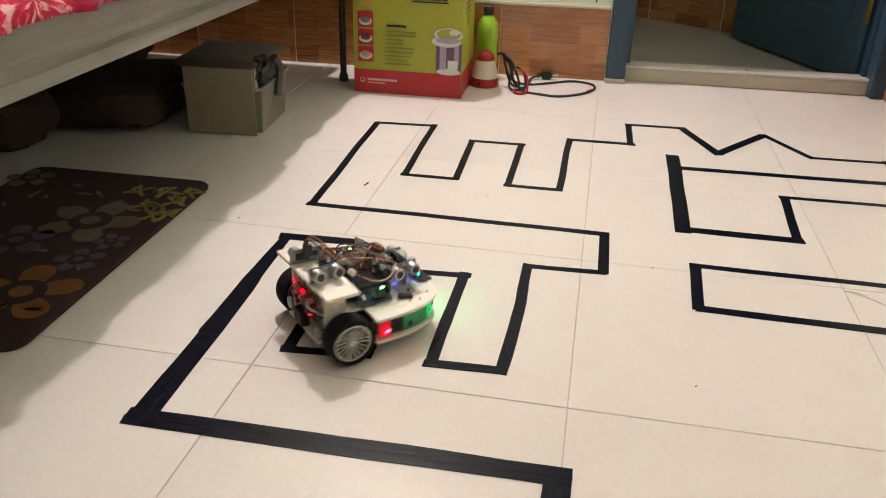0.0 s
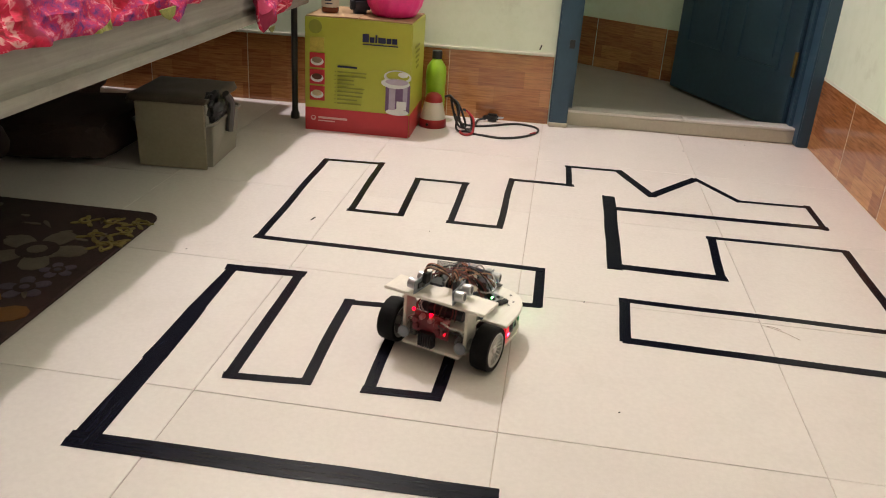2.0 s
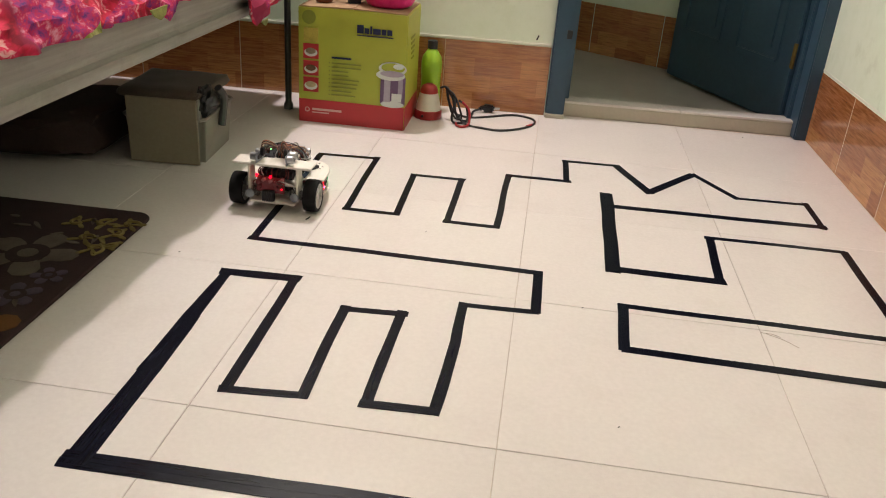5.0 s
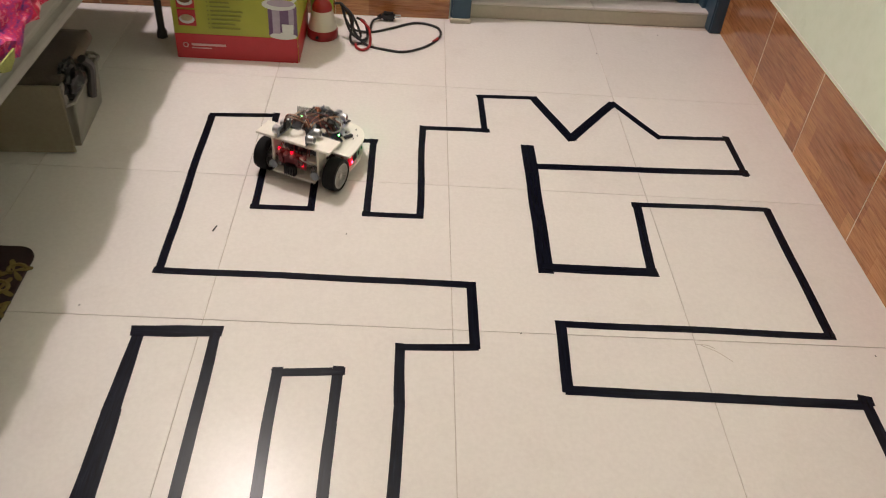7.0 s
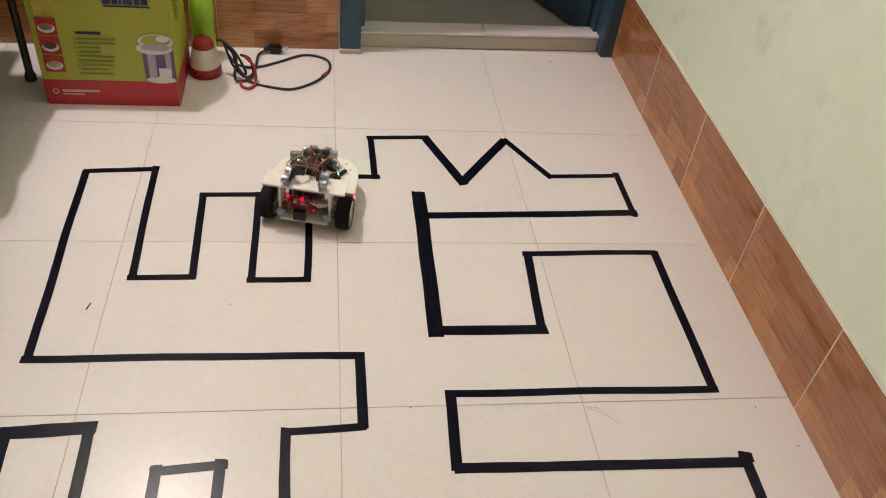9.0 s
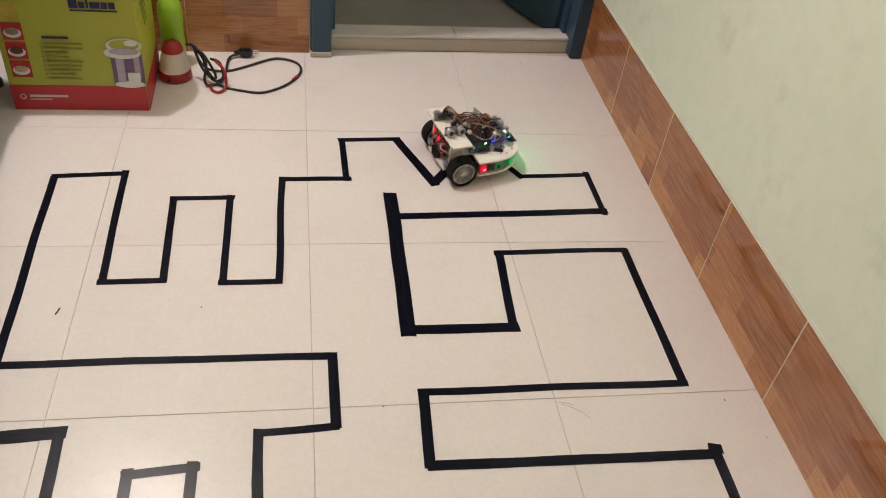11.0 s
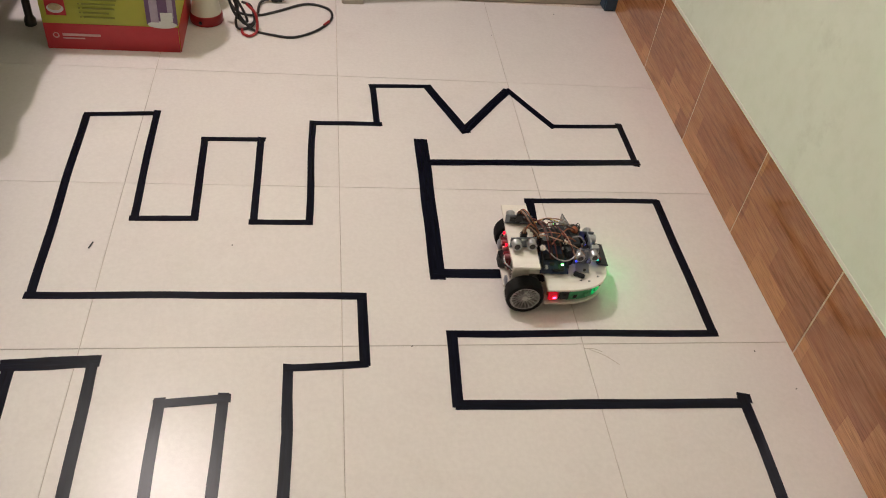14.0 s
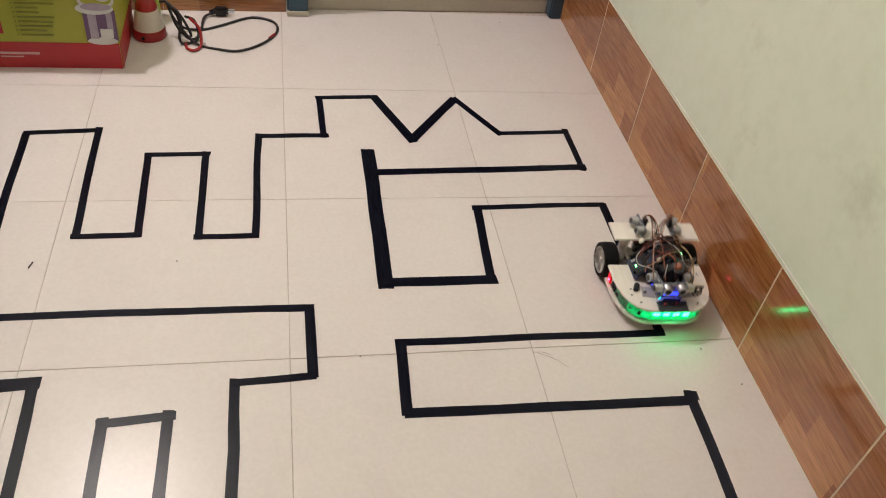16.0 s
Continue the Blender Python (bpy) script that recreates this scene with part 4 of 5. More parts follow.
def wide_strip(x0, y0, x1, y1, w, w1=None):
    """Two tapes laid side by side, overlapping a little."""
    d = Vector((y0 - y1, x1 - x0)).normalized()
    for s in (-1, 1):
        o, p = d * s * w * 0.23, d * s * (w1 or w) * 0.23
        strip(x0 + o.x, y0 + o.y, x1 + p.x + s * 0.001, y1 + p.y, w * 0.55, (w1 or w) * 0.55)


strip(-0.515, 0.617, -0.367, 0.629, 0.014)
strip(-0.510, 0.617, -0.497, 0.108, 0.015)
strip(-0.374, 0.639, -0.368, 0.297, 0.014)
strip(-0.376, 0.301, -0.256, 0.302, 0.014)
strip(-0.262, 0.296, -0.269, 0.547, 0.014)
strip(-0.276, 0.543, -0.148, 0.549, 0.014)
strip(-0.157, 0.555, -0.157, 0.287, 0.014)
strip(-0.166, 0.295, -0.050, 0.296, 0.014)
strip(-0.057, 0.291, -0.053, 0.619, 0.014)
strip(-0.059, 0.611, 0.094, 0.613, 0.014)
strip(0.084, 0.606, 0.079, 0.768, 0.014)
strip(0.071, 0.762, 0.215, 0.770, 0.014)
strip(0.205, 0.774, 0.275, 0.590, 0.021)
strip(0.269, 0.596, 0.396, 0.766, 0.022)
strip(0.391, 0.770, 0.478, 0.619, 0.016)
strip(0.473, 0.625, 0.637, 0.634, 0.014)
strip(0.633, 0.645, 0.633, 0.487, 0.014)
strip(0.182, 0.484, 0.643, 0.500, 0.019)
wide_strip(0.173, 0.564, 0.170, 0.149, 0.027)
strip(0.163, 0.165, 0.374, 0.163, 0.022)
strip(0.362, 0.154, 0.375, 0.370, 0.017)
strip(0.364, 0.368, 0.645, 0.373, 0.014)
strip(0.640, 0.377, 0.640, 0.019, 0.017)
strip(0.648, 0.021, 0.171, 0.024, 0.015)
strip(0.180, 0.028, 0.175, -0.123, 0.018)
strip(0.170, -0.119, 0.648, -0.126, 0.018)
strip(0.642, -0.108, 0.627, -0.46, 0.018)
strip(0.632, -0.113, 0.655, -0.118, 0.018)
strip(-0.507, 0.112, 0.042, 0.110, 0.015)
strip(0.034, 0.117, 0.035, -0.041, 0.017)
strip(0.040, -0.036, -0.090, -0.043, 0.014)
strip(-0.084, -0.035, -0.081, -0.160, 0.016)
strip(-0.0805, -0.156, -0.088, -0.350, 0.017)
strip(-0.081, -0.342, -0.188, -0.347, 0.017)
strip(-0.178, -0.350, -0.178, -0.088, 0.0165)
strip(-0.166, -0.098, -0.276, -0.106, 0.015)
strip(-0.268, -0.095, -0.265, -0.354, 0.0165)
strip(-0.261, -0.347, -0.378, -0.357, 0.015)
strip(-0.368, -0.360, -0.3745, -0.017, 0.017)
strip(-0.364, -0.026, -0.505, -0.031, 0.023)
strip(-0.491, -0.022, -0.490, -0.190, 0.017, 0.026)
wide_strip(-0.4895, -0.186, -0.484, -0.340, 0.026, 0.030)
wide_strip(-0.484, -0.336, -0.480, -0.536, 0.030)
wide_strip(-0.500, -0.529, 0.011, -0.523, 0.03)
wide_strip(-0.003, -0.510, -0.001, -0.80, 0.03)


# ---- the robot car ----
# Built at its own origin: x ahead, z up, the floor point between the driven wheels at 0.
robot = thing("robot_car", pose(0, 0, 0), "small plywood robot car with ultrasonic sensors and coloured lights", "robot car")
HWT, RW = 0.0755, 0.0330


def deck_outline(rear, inset=0.0):
    """Square behind, notched for the wheels, the front corners cut back to a blunt nose."""
    half = [(rear, 0.046), (0.033, 0.046), (0.0355, 0.049), (0.0355, 0.0855), (0.037, 0.087), (0.070, 0.0868), (0.092, 0.0845), (0.110, 0.080), (0.126, 0.0725), (0.138, 0.0625), (0.1455, 0.051), (0.1490, 0.040), (0.1498, 0.020), (0.150, 0.0)]
    half = [(x - (inset if x > 0.05 else 0), y - (inset if x > 0.034 else 0)) for x, y in half]
    return [(x, -y) for x, y in half] + [(x, y) for x, y in half[-2::-1]]


part("lower_deck", slab(bmesh.new(), deck_outline(-0.030, 0.0015), 0.0175, 0.0220, 0.0009), M_PLY, robot, "pale plywood lower deck with a blunt nose")
upper = part("upper_deck", slab(bmesh.new(), deck_outline(-0.012), 0.0500, 0.0545, 0.0009), M_PLY, robot, "pale plywood upper deck with a blunt nose")
for x, y in ((0.132, 0.050), (0.130, -0.052), (0.112, -0.064), (0.098, -0.062), (0.060, 0.074)):
    hole = part("screw_hole", lathe(bmesh.new(), [(0.0019, 0), (0.0019, 0.0006)], 10, pose(x, y, 0.0543)), M_BLACK, upper)
part("rear_platform", B((-0.0067, 0, 0.0965), (0.0464, 0.159, 0.0045), bevel=0.0008), M_PLY, robot, "raised plywood shelf across the back")
for y in (-0.049, 0.049):
    part("side_plate", B((-0.006, y, 0.0580), (0.030, 0.0048, 0.0720), bevel=0.0008), M_PLY, robot, "plywood plate carrying the shelf")
for x, y in ((0.122, 0.054), (0.122, -0.054), (0.045, 0.066), (0.045, -0.066)):
    part("standoff", lathe(bmesh.new(), [(0.003, 0.0220), (0.003, 0.0500)], 8, pose(x, y, 0)), M_BRASS, robot)

# wheels
wheels = []
for sgn in (1, -1):
    bm = lathe(bmesh.new(), [(0.0062, -0.014), (0.0062, 0.0098), (0.0050, 0.0118), (0.0022, 0.0122)], 16, pose(0, 0, 0, -90 * sgn, 0, 0))
    w = part("wheel", bm, M_CHROME, robot, "silver spoked wheel with a black tyre", pose(0, sgn * HWT, RW))
    prof = [(0.0252, -0.0130), (0.0290, -0.0139), (0.0318, -0.0128), (0.0328, -0.0095), (0.0330, 0.0), (0.0328, 0.0095), (0.0318, 0.0128), (0.0290, 0.0139), (0.0252, 0.0130)]
    seg = 60
    bm = bmesh.new()
    tread = lambda k, r: r * (0.984 if (k % 3 == 0 and r > 0.0325) else 1.0)
    rings = [[bm.verts.new((tread(k, r) * math.cos(2 * math.pi * k / seg), y, tread(k, r) * math.sin(2 * math.pi * k / seg))) for k in range(seg)] for r, y in prof]
    for a, b in zip(rings, rings[1:] + rings[:1]):
        for k in range(seg):
            bm.faces.new((a[k], a[(k + 1) % seg], b[(k + 1) % seg], b[k]))
    part("tyre", bm, M_RUBBER, w)
    # spokes in leaning pairs, dished towards the hub
    bm = bmesh.new()
    for k in range(20):
        a = 2 * math.pi * (k // 2) / 10
        o = 0.13 if k % 2 else -0.13
        pa = (0.0050 * math.cos(a + o * 2.2), sgn * 0.0086, 0.0050 * math.sin(a + o * 2.2))
        pb = (0.0240 * math.cos(a + o), sgn * 0.0112, 0.0240 * math.sin(a + o))
        tube(bm, [pa, pb], 0.00105, 5)
    rr = [(0.0235, -0.0120), (0.0256, -0.0120), (0.0256, 0.0128), (0.0232, 0.0128), (0.0224, 0.0100), (0.0222, -0.0120)]
    rings = [[bm.verts.new((r * math.cos(2 * math.pi * k / 36), sgn * y, r * math.sin(2 * math.pi * k / 36))) for k in range(36)] for r, y in rr]
    for a, b in zip(rings, rings[1:] + rings[:1]):
        for k in range(36):
            bm.faces.new((a[k], a[(k + 1) % 36], b[(k + 1) % 36], b[k]))
    part("rim", bm, M_CHROME, w)
    part("brake_disc", lathe(bmesh.new(), [(0.0222, 0.0), (0.0222, 0.0012)], 28, pose(0, -sgn * 0.004, 0, -90 * sgn, 0, 0)), M_IRON, w)
    wheels.append(w)
    gear = part("motor", box(lathe(bmesh.new(), [(0.0085, 0.0), (0.0100, 0.002), (0.0100, 0.024), (0.0085, 0.026)], 20, pose(-0.010, sgn * 0.032, 0.034, -90 * sgn, 0, 0)), (0.012, sgn * 0.044, 0.034), (0.036, 0.018, 0.020), bevel=0.004), M_CLEAR, robot, "clear grey gear motor")
    part("motor_cap", lathe(bmesh.new(), [(0.0088, 0.0), (0.0088, 0.003), (0.0050, 0.0045)], 18, pose(-0.026, sgn * 0.0455, 0.034, 0, -90, 0)), M_SENSOR, gear, "silver motor can")
    part("axle", tube(bmesh.new(), [(0, sgn * 0.050, RW), (0, sgn * 0.064, RW)], 0.003, 8), M_ALU, gear)
bm = lathe(bmesh.new(), [(0.001, 0.0), (0.006, 0.003), (0.0085, 0.009), (0.006, 0.0135), (0.009, 0.0177)], 16, pose(0.120, 0, 0.0))
part("caster", bm, M_CHROME, robot)

# rear driver board
drv = part("motor_driver", B((-0.0215, 0.004, 0.0545), (0.003, 0.056, 0.032), pose(0, 0, 0, 3, 0, 0)), M_PCBRED, robot, "red motor driver board with a heat sink")
bm = B((-0.0270, 0.008, 0.0328), (0.010, 0.0245, 0.0215), bevel=0.0008)
for k in range(6):
    box(bm, (-0.0328, -0.0015 + 0.0038 * k, 0.0328), (0.003, 0.0014, 0.0205))
part("heat_sink", bm, M_BLACK, drv, "black finned heat sink")
for y in (-0.017, 0.027, -0.008):
    part("terminal", box(lathe(bmesh.new(), [(0.0052, 0.0), (0.0052, 0.006), (0.004, 0.0075)], 14, pose(-0.0235, y, 0.0600, 0, -90, 0)), (-0.0255, y, 0.0490), (0.006, 0.008, 0.009), bevel=0.0008), M_PCBRED, drv)
for k, y in enumerate((-0.022, 0.016, 0.002)):
    part("capacitor", lathe(bmesh.new(), [(0.0035, 0.0), (0.0038, 0.001), (0.0038, 0.008), (0.003, 0.009)], 14, pose(-0.0235, y, 0.0690 - 0.002 * k, 0, -90, 0)), M_PINKCAP, drv)
part("battery_pack", B((0.058, 0, 0.0340), (0.060, 0.080, 0.022), bevel=0.004), M_BLACK, robot, "black battery pack between the decks")
part("cell", lathe(bmesh.new(), [(0.0085, -0.034), (0.0090, -0.033), (0.0090, 0.033), (0.0085, 0.034)], 18, pose(0.004, 0, 0.0680, 90, 0, 0)), M_PCBBLACK, robot, "dark battery cell under the shelf")
for y, z in ((0.031, 0.0745), (0.003, 0.0725), (-0.019, 0.0490)):
    part("red_light", lathe(bmesh.new(), [(0.0025, 0), (0.0025, 0.002), (0.001, 0.003)], 10, pose(-0.0255, y, z, 0, -90, 0)), M_REDDIM, robot, "small red indicator light")
for s in (-1, 1):
    # glowing block stands in for the diode's red spill around it
    part("side_glow", B((0.0490, s * 0.0815, 0.0355), (0.0160, 0.004, 0.0210), bevel=0.002), M_REDGLOW, robot, "red cell glowing in place of the diode's spill")
    part("side_diode", B((0.0520, s * 0.0842, 0.0330), (0.0065, 0.002, 0.0038), pose(0, 0, 0, 0, -12, 0), bevel=0.0008), M_RED, robot, "bright red diode")
    part("side_sensor", box(B((0.0690, s * 0.0790, 0.0355), (0.0170, 0.004, 0.020), bevel=0.001), (0.0700, s * 0.0815, 0.0350), (0.006, 0.003, 0.008), bevel=0.001), M_PCBBLACK, robot, "dark line sensor between the decks")
part("status_light", B((0.0630, -0.0490, 0.0780), (0.0042, 0.0022, 0.0022)), M_GREENLED, robot, "small green status light")
part("status_light", B((0.0560, 0.0300, 0.1010), (0.0040, 0.0022, 0.0022)), M_GREENLED, robot, "small green status light")
part("status_light", B((0.1330, -0.0240, 0.0680), (0.0022, 0.0022, 0.0020)), M_CYANLED, robot, "small cyan status light")


# light band under the nose
def nose_edge(u, inset):
    """A point on the nose, u from -1 (right) to 1 (left)."""
    ol = [(0.076, 0.0855), (0.105, 0.0815), (0.126, 0.0725), (0.1425, 0.0555), (0.1495, 0.035), (0.150, 0.0)]
    t = (1 - abs(u)) * (len(ol) - 1)
    k = min(int(t), len(ol) - 2)
    x = ol[k][0] + (ol[k + 1][0] - ol[k][0]) * (t - k)
    y = ol[k][1] + (ol[k + 1][1] - ol[k][1]) * (t - k)
    c = Vector((0.06, 0.0))
    d = Vector((x, math.copysign(y, u))) - c
    return c + d * (1 - inset / d.length)


def band(u0, u1, z0, z1, inset, n):
    bm = bmesh.new()
    pr = []
    for k in range(n + 1):
        q = nose_edge(u0 + (u1 - u0) * k / n, inset)
        pr.append([bm.verts.new((q.x, q.y, z)) for z in (z0, z1)])
    for a, b in zip(pr, pr[1:]):
        bm.faces.new((a[0], b[0], b[1], a[1]))
    return bm


# the strips' green colour and glow stand in for diode light between the decks
for args, mt, nm, lb in (((-1.0, 1.0, 0.0225, 0.0495, 0.0075, 32), M_GREENSPILL, "light_band", "strip under the nose coloured with the diodes' green spill"), ((-0.62, 0.62, 0.0260, 0.0485, 0.0050, 24), M_GREEN, "light_strip", "glowing green strip"), ((-0.36, 0.36, 0.0310, 0.0480, 0.0036, 20), M_GREENMID, "light_strip", "glowing green strip")):
    ob = part(nm, band(*args), mt, robot, lb)
    ob.modifiers.new("thick", "SOLIDIFY").thickness = 0.0012
for k in range(4):
    u = -0.156 + 0.104 * k
    q = nose_edge(u, 0.0016)
    part("light_core", B((q.x, q.y, 0.0435), (0.0020, 0.0110, 0.0050), pose(0, 0, 0, 0, 0, math.degrees(math.atan2(q.y, q.x - 0.06)) * 0.3), bevel=0.0008), M_GREENCORE, robot, "bright green diode of the strip")
band_rng = random.Random(21)
for k in range(12):
    u = -0.90 + 0.164 * k
    q = nose_edge(u, 0.0046)
    turn = math.degrees(math.atan2(q.y, q.x - 0.06))
    part("led_chip", B((q.x, q.y, 0.0300 + 0.012 * band_rng.random()), (0.0018, 0.0050 + 0.004 * band_rng.random(), 0.0040 + 0.005 * band_rng.random()), pose(0, 0, 0, band_rng.uniform(-20, 20), 0, turn), bevel=0.0007), M_GREENSPILL if k % 3 else M_PCBBLACK, robot)


# ultrasonic sensors
def sensor(x, y, z, a, up=0.0, lean=0.0):
    """A sensor board with two silver cans, looking along a."""
    m = pose(x, y, z, 0, 0, a) @ pose(0, 0, 0, 0, lean, 0)
    s = part("ultrasonic_sensor", B((0, 0, 0.0105), (0.0018, 0.045, 0.021), bevel=0.0005), M_SENSOR, robot, "ultrasonic sensor with two silver cans", m)
    for d in (-0.0130, 0.0130):
        part("can", lathe(bmesh.new(), [(0.0081, 0.0), (0.0084, 0.0010), (0.0080, 0.0018), (0.0080, 0.0122), (0.0074, 0.0130)], 22, pose(0.001, d, 0.0115, 0, 90, 0)), M_ALU, s)
        part("mesh_eye", lathe(bmesh.new(), [(0.0054, 0.0), (0.0054, 0.0006)], 18, pose(0.0136, d, 0.0115, 0, 90, 0)), M_BLACK, s)
    part("crystal", B((0.0022, 0, 0.0175), (0.0032, 0.009, 0.0036), bevel=0.0012), M_ALU, s)
    part("chip", box(box(B((-0.002, 0.010, 0.011), (0.002, 0.010, 0.008)), (-0.002, -0.011, 0.012), (0.002, 0.008, 0.006)), (-0.0018, 0.0, 0.007), (0.0016, 0.006, 0.004)), M_BLACK, s)
    part("header", B((-0.0045, 0, 0.0200 if up else 0.002), (0.007, 0.011, 0.0160 if up else 0.005), bevel=0.0006), M_BLACK, s)
    return s


sensor(-0.008, 0.0295, 0.0985, 87, 1, -4)
sensor(-0.008, -0.0295, 0.0985, -86, 1, -4)
sensor(0.1185, 0.001, 0.0700, 0)
sensor(0.1080, 0.0230, 0.0700, 86)
sensor(0.1080, -0.0220, 0.0700, -84)
mount = part("sensor_mount", box(box(B((0.1150, 0.001, 0.0622), (0.005, 0.038, 0.0166), bevel=0.001), (0.1060, 0.0215, 0.0622), (0.034, 0.004, 0.0166), bevel=0.001), (0.1060, -0.0205, 0.0622), (0.034, 0.004, 0.0166), bevel=0.001), M_CLEAR, robot, "clear grey bracket under the front sensors")
for s in (-1, 1):
    part("foot", B((0.1060, s * 0.0330, 0.0555), (0.024, 0.022, 0.0022), pose(0, 0, 0, 0, 0, s * 10), bevel=0.0006), M_GREYPL, mount)
    part("screw", lathe(bmesh.new(), [(0.0026, 0.0), (0.0026, 0.0022), (0.0014, 0.003)], 10, pose(0.1080, s * 0.0400, 0.0565)), M_IRON, mount)
    part("side_module", B((0.0960, s * 0.0520, 0.0575), (0.020, 0.009, 0.006), pose(0, 0, 0, 0, 0, s * 24), bevel=0.0015), M_PCBBLACK, robot, "small dark module on the deck")
part("blue_lamp", B((0.1205, 0.001, 0.0665), (0.005, 0.026, 0.0050), bevel=0.001), M_BLUELED, robot, "blue light under the front sensor")
part("blue_lamp", B((0.0960, -0.0240, 0.0630), (0.006, 0.002, 0.0030), bevel=0.0008), M_BLUELED, robot, "blue light under the side sensor")
line = part("line_sensor", B((0.1430, 0.0, 0.0580), (0.0210, 0.0540, 0.0018), pose(0, 0, 0, 0, 10, 0)), M_PCBBLACK, robot, "dark line sensor board on the nose")
for k in range(7):
    part("probe", B((0.1385 + 0.002 * (k % 2), -0.0210 + 0.0070 * k, 0.0612), (0.0045, 0.0036, 0.0045), bevel=0.0006), (M_PCBBLACK, M_PCBRED, M_BLACK)[k % 3], line)
part("pin_strip", B((0.1320, 0.0, 0.0615), (0.003, 0.030, 0.0060)), M_BLACK, line)

# controller boards
bd = part("controller", B((0.0520, -0.0240, 0.0800), (0.0500, 0.0018, 0.0700), pose(0, 0, 0, -50, 0, 0), bevel=0.0005), M_PCBBLUE, robot, "dark blue controller board leaning outwards")
TB = pose(0.0520, -0.0240, 0.0800, -50, 0, 0)
for x, z, sx, sz, h, mt in ((0.0, -0.006, 0.034, 0.010, 0.0040, M_BLACK), (-0.017, 0.026, 0.010, 0.011, 0.0095, M_SENSOR), (0.016, 0.026, 0.010, 0.013, 0.0100, M_BLACK), (0.012, -0.022, 0.010, 0.010, 0.0030, M_BLACK), (-0.014, -0.024, 0.005, 0.008, 0.0030, M_ALU), (0.015, 0.009, 0.005, 0.005, 0.0050, M_ALU), (-0.016, 0.008, 0.004, 0.004, 0.0040, M_SENSOR), (0.004, 0.016, 0.014, 0.006, 0.0050, M_BLACK), (-0.004, -0.018, 0.008, 0.006, 0.0025, M_BLACK), (0.006, -0.029, 0.020, 0.004, 0.0080, M_BLACK)):
    part("chip", B((0, 0, 0), (sx, h, sz), bevel=0.0008), mt, bd, "", TB @ pose(x, -0.0009 - h / 2, z))
for x in (-0.0225, 0.0225):
    part("pin_header", B((0, 0, 0), (0.0026, 0.0085, 0.0480)), M_BLACK, bd, "", TB @ pose(x, -0.0050, -0.002))
part("shield", B((0.0480, 0.0240, 0.0800), (0.0560, 0.0400, 0.0018), pose(0, 0, 0, -12, 0, 0)), M_PCBBLACK, robot, "black shield board beside the controller")
for x, y, sx, sy, sz, rz in ((0.034, 0.030, 0.024, 0.018, 0.024, 12), (0.066, 0.028, 0.022, 0.020, 0.020, -18), (0.048, 0.012, 0.020, 0.014, 0.018, 35), (0.020, 0.020, 0.016, 0.022, 0.030, 5), (0.086, 0.000, 0.020, 0.036, 0.026, 10), (0.052, 0.002, 0.044, 0.030, 0.031, -6), (0.078, -0.022, 0.018, 0.018, 0.022, 20)):
    part("module", B((x, y, 0.0720 + sz / 2), (sx, sy, sz), pose(0, 0, 0, 4, -3, rz), bevel=0.0015), M_PCBBLACK, robot, "dark plug-in module")
part("tower", box(B((0.0500, -0.002, 0.0620), (0.0760, 0.0520, 0.0140), bevel=0.002), (0.0460, 0.012, 0.0760), (0.0560, 0.0460, 0.0160), bevel=0.002), M_PCBBLACK, robot, "stacked dark boards on the deck")
part("grey_plate", B((0.0790, 0.0310, 0.0860), (0.0024, 0.0400, 0.0440), pose(0, 0, 0, 0, 0, 14), bevel=0.0010), M_CLEAR, robot, "clear grey plate behind the sensors")
part("grey_plate", B((0.0880, 0.0450, 0.0720), (0.0240, 0.0024, 0.0300), pose(0, 0, 0, 12, 0, 8), bevel=0.0010), M_CLEAR, robot, "clear grey plate beside the sensors")
part("coil", lathe(bmesh.new(), [(0.004, 0.0), (0.0115, 0.001), (0.0125, 0.004), (0.0125, 0.010), (0.0115, 0.013), (0.004, 0.014)], 22, pose(0.0870, 0.0190, 0.0900, 25, 15, 0)), WIRE[6], robot, "black coil with an orange core")
part("coil_core", lathe(bmesh.new(), [(0.0065, 0.0), (0.0065, 0.003), (0.004, 0.005)], 16, pose(0.0870, 0.0190, 0.0900, 25, 15, 0) @ pose(0, 0, 0.0135)), WIRE[1], robot, "orange core")
for x, y, z in ((0.026, -0.036, 0.104), (0.030, -0.005, 0.104), (0.070, -0.014, 0.099)):
    part("white_plug", B((x, y, z), (0.008, 0.009, 0.007), pose(0, 0, 0, 20, 30, 25), bevel=0.001), M_IVORY, robot, "small white cable plug")
for x, y, h in ((0.022, 0.010, 0.016), (0.032, 0.034, 0.013), (0.060, 0.036, 0.011), (0.028, -0.014, 0.012)):
    part("capacitor", lathe(bmesh.new(), [(0.0034, 0.0), (0.0034, h), (0.0028, h + 0.001)], 14, pose(x, y, 0.0860)), M_BLACK, robot)

# jumper wires
wr = random.Random(4)


def run(pts, r, material):
    part("wire", tube(bmesh.new(), smooth_path(pts, 6), r, 6), material, robot)


J = lambda s: wr.uniform(-s, s)
# up from the shelf sensors' plugs, in to the middle, then down to the boards
for s in (-1, 1):
    for k in range(4):
        d = 0.0017 * (k - 1.5)
        run([(-0.009 + d, s * 0.0250, 0.1250), (-0.009 + d, s * 0.0245, 0.1330 + d), (-0.004 + d, s * 0.0180, 0.1360 + d), (0.006 + d, s * 0.0080 - 0.004 + d, 0.1280 + d), (0.018 + d, -0.006 + d * 2 + s * 0.003, 0.1130), (0.026 + d, -0.004 + d * 3, 0.0980)], 0.0010, WIRE[(0, 3, 6, 1)[k]])
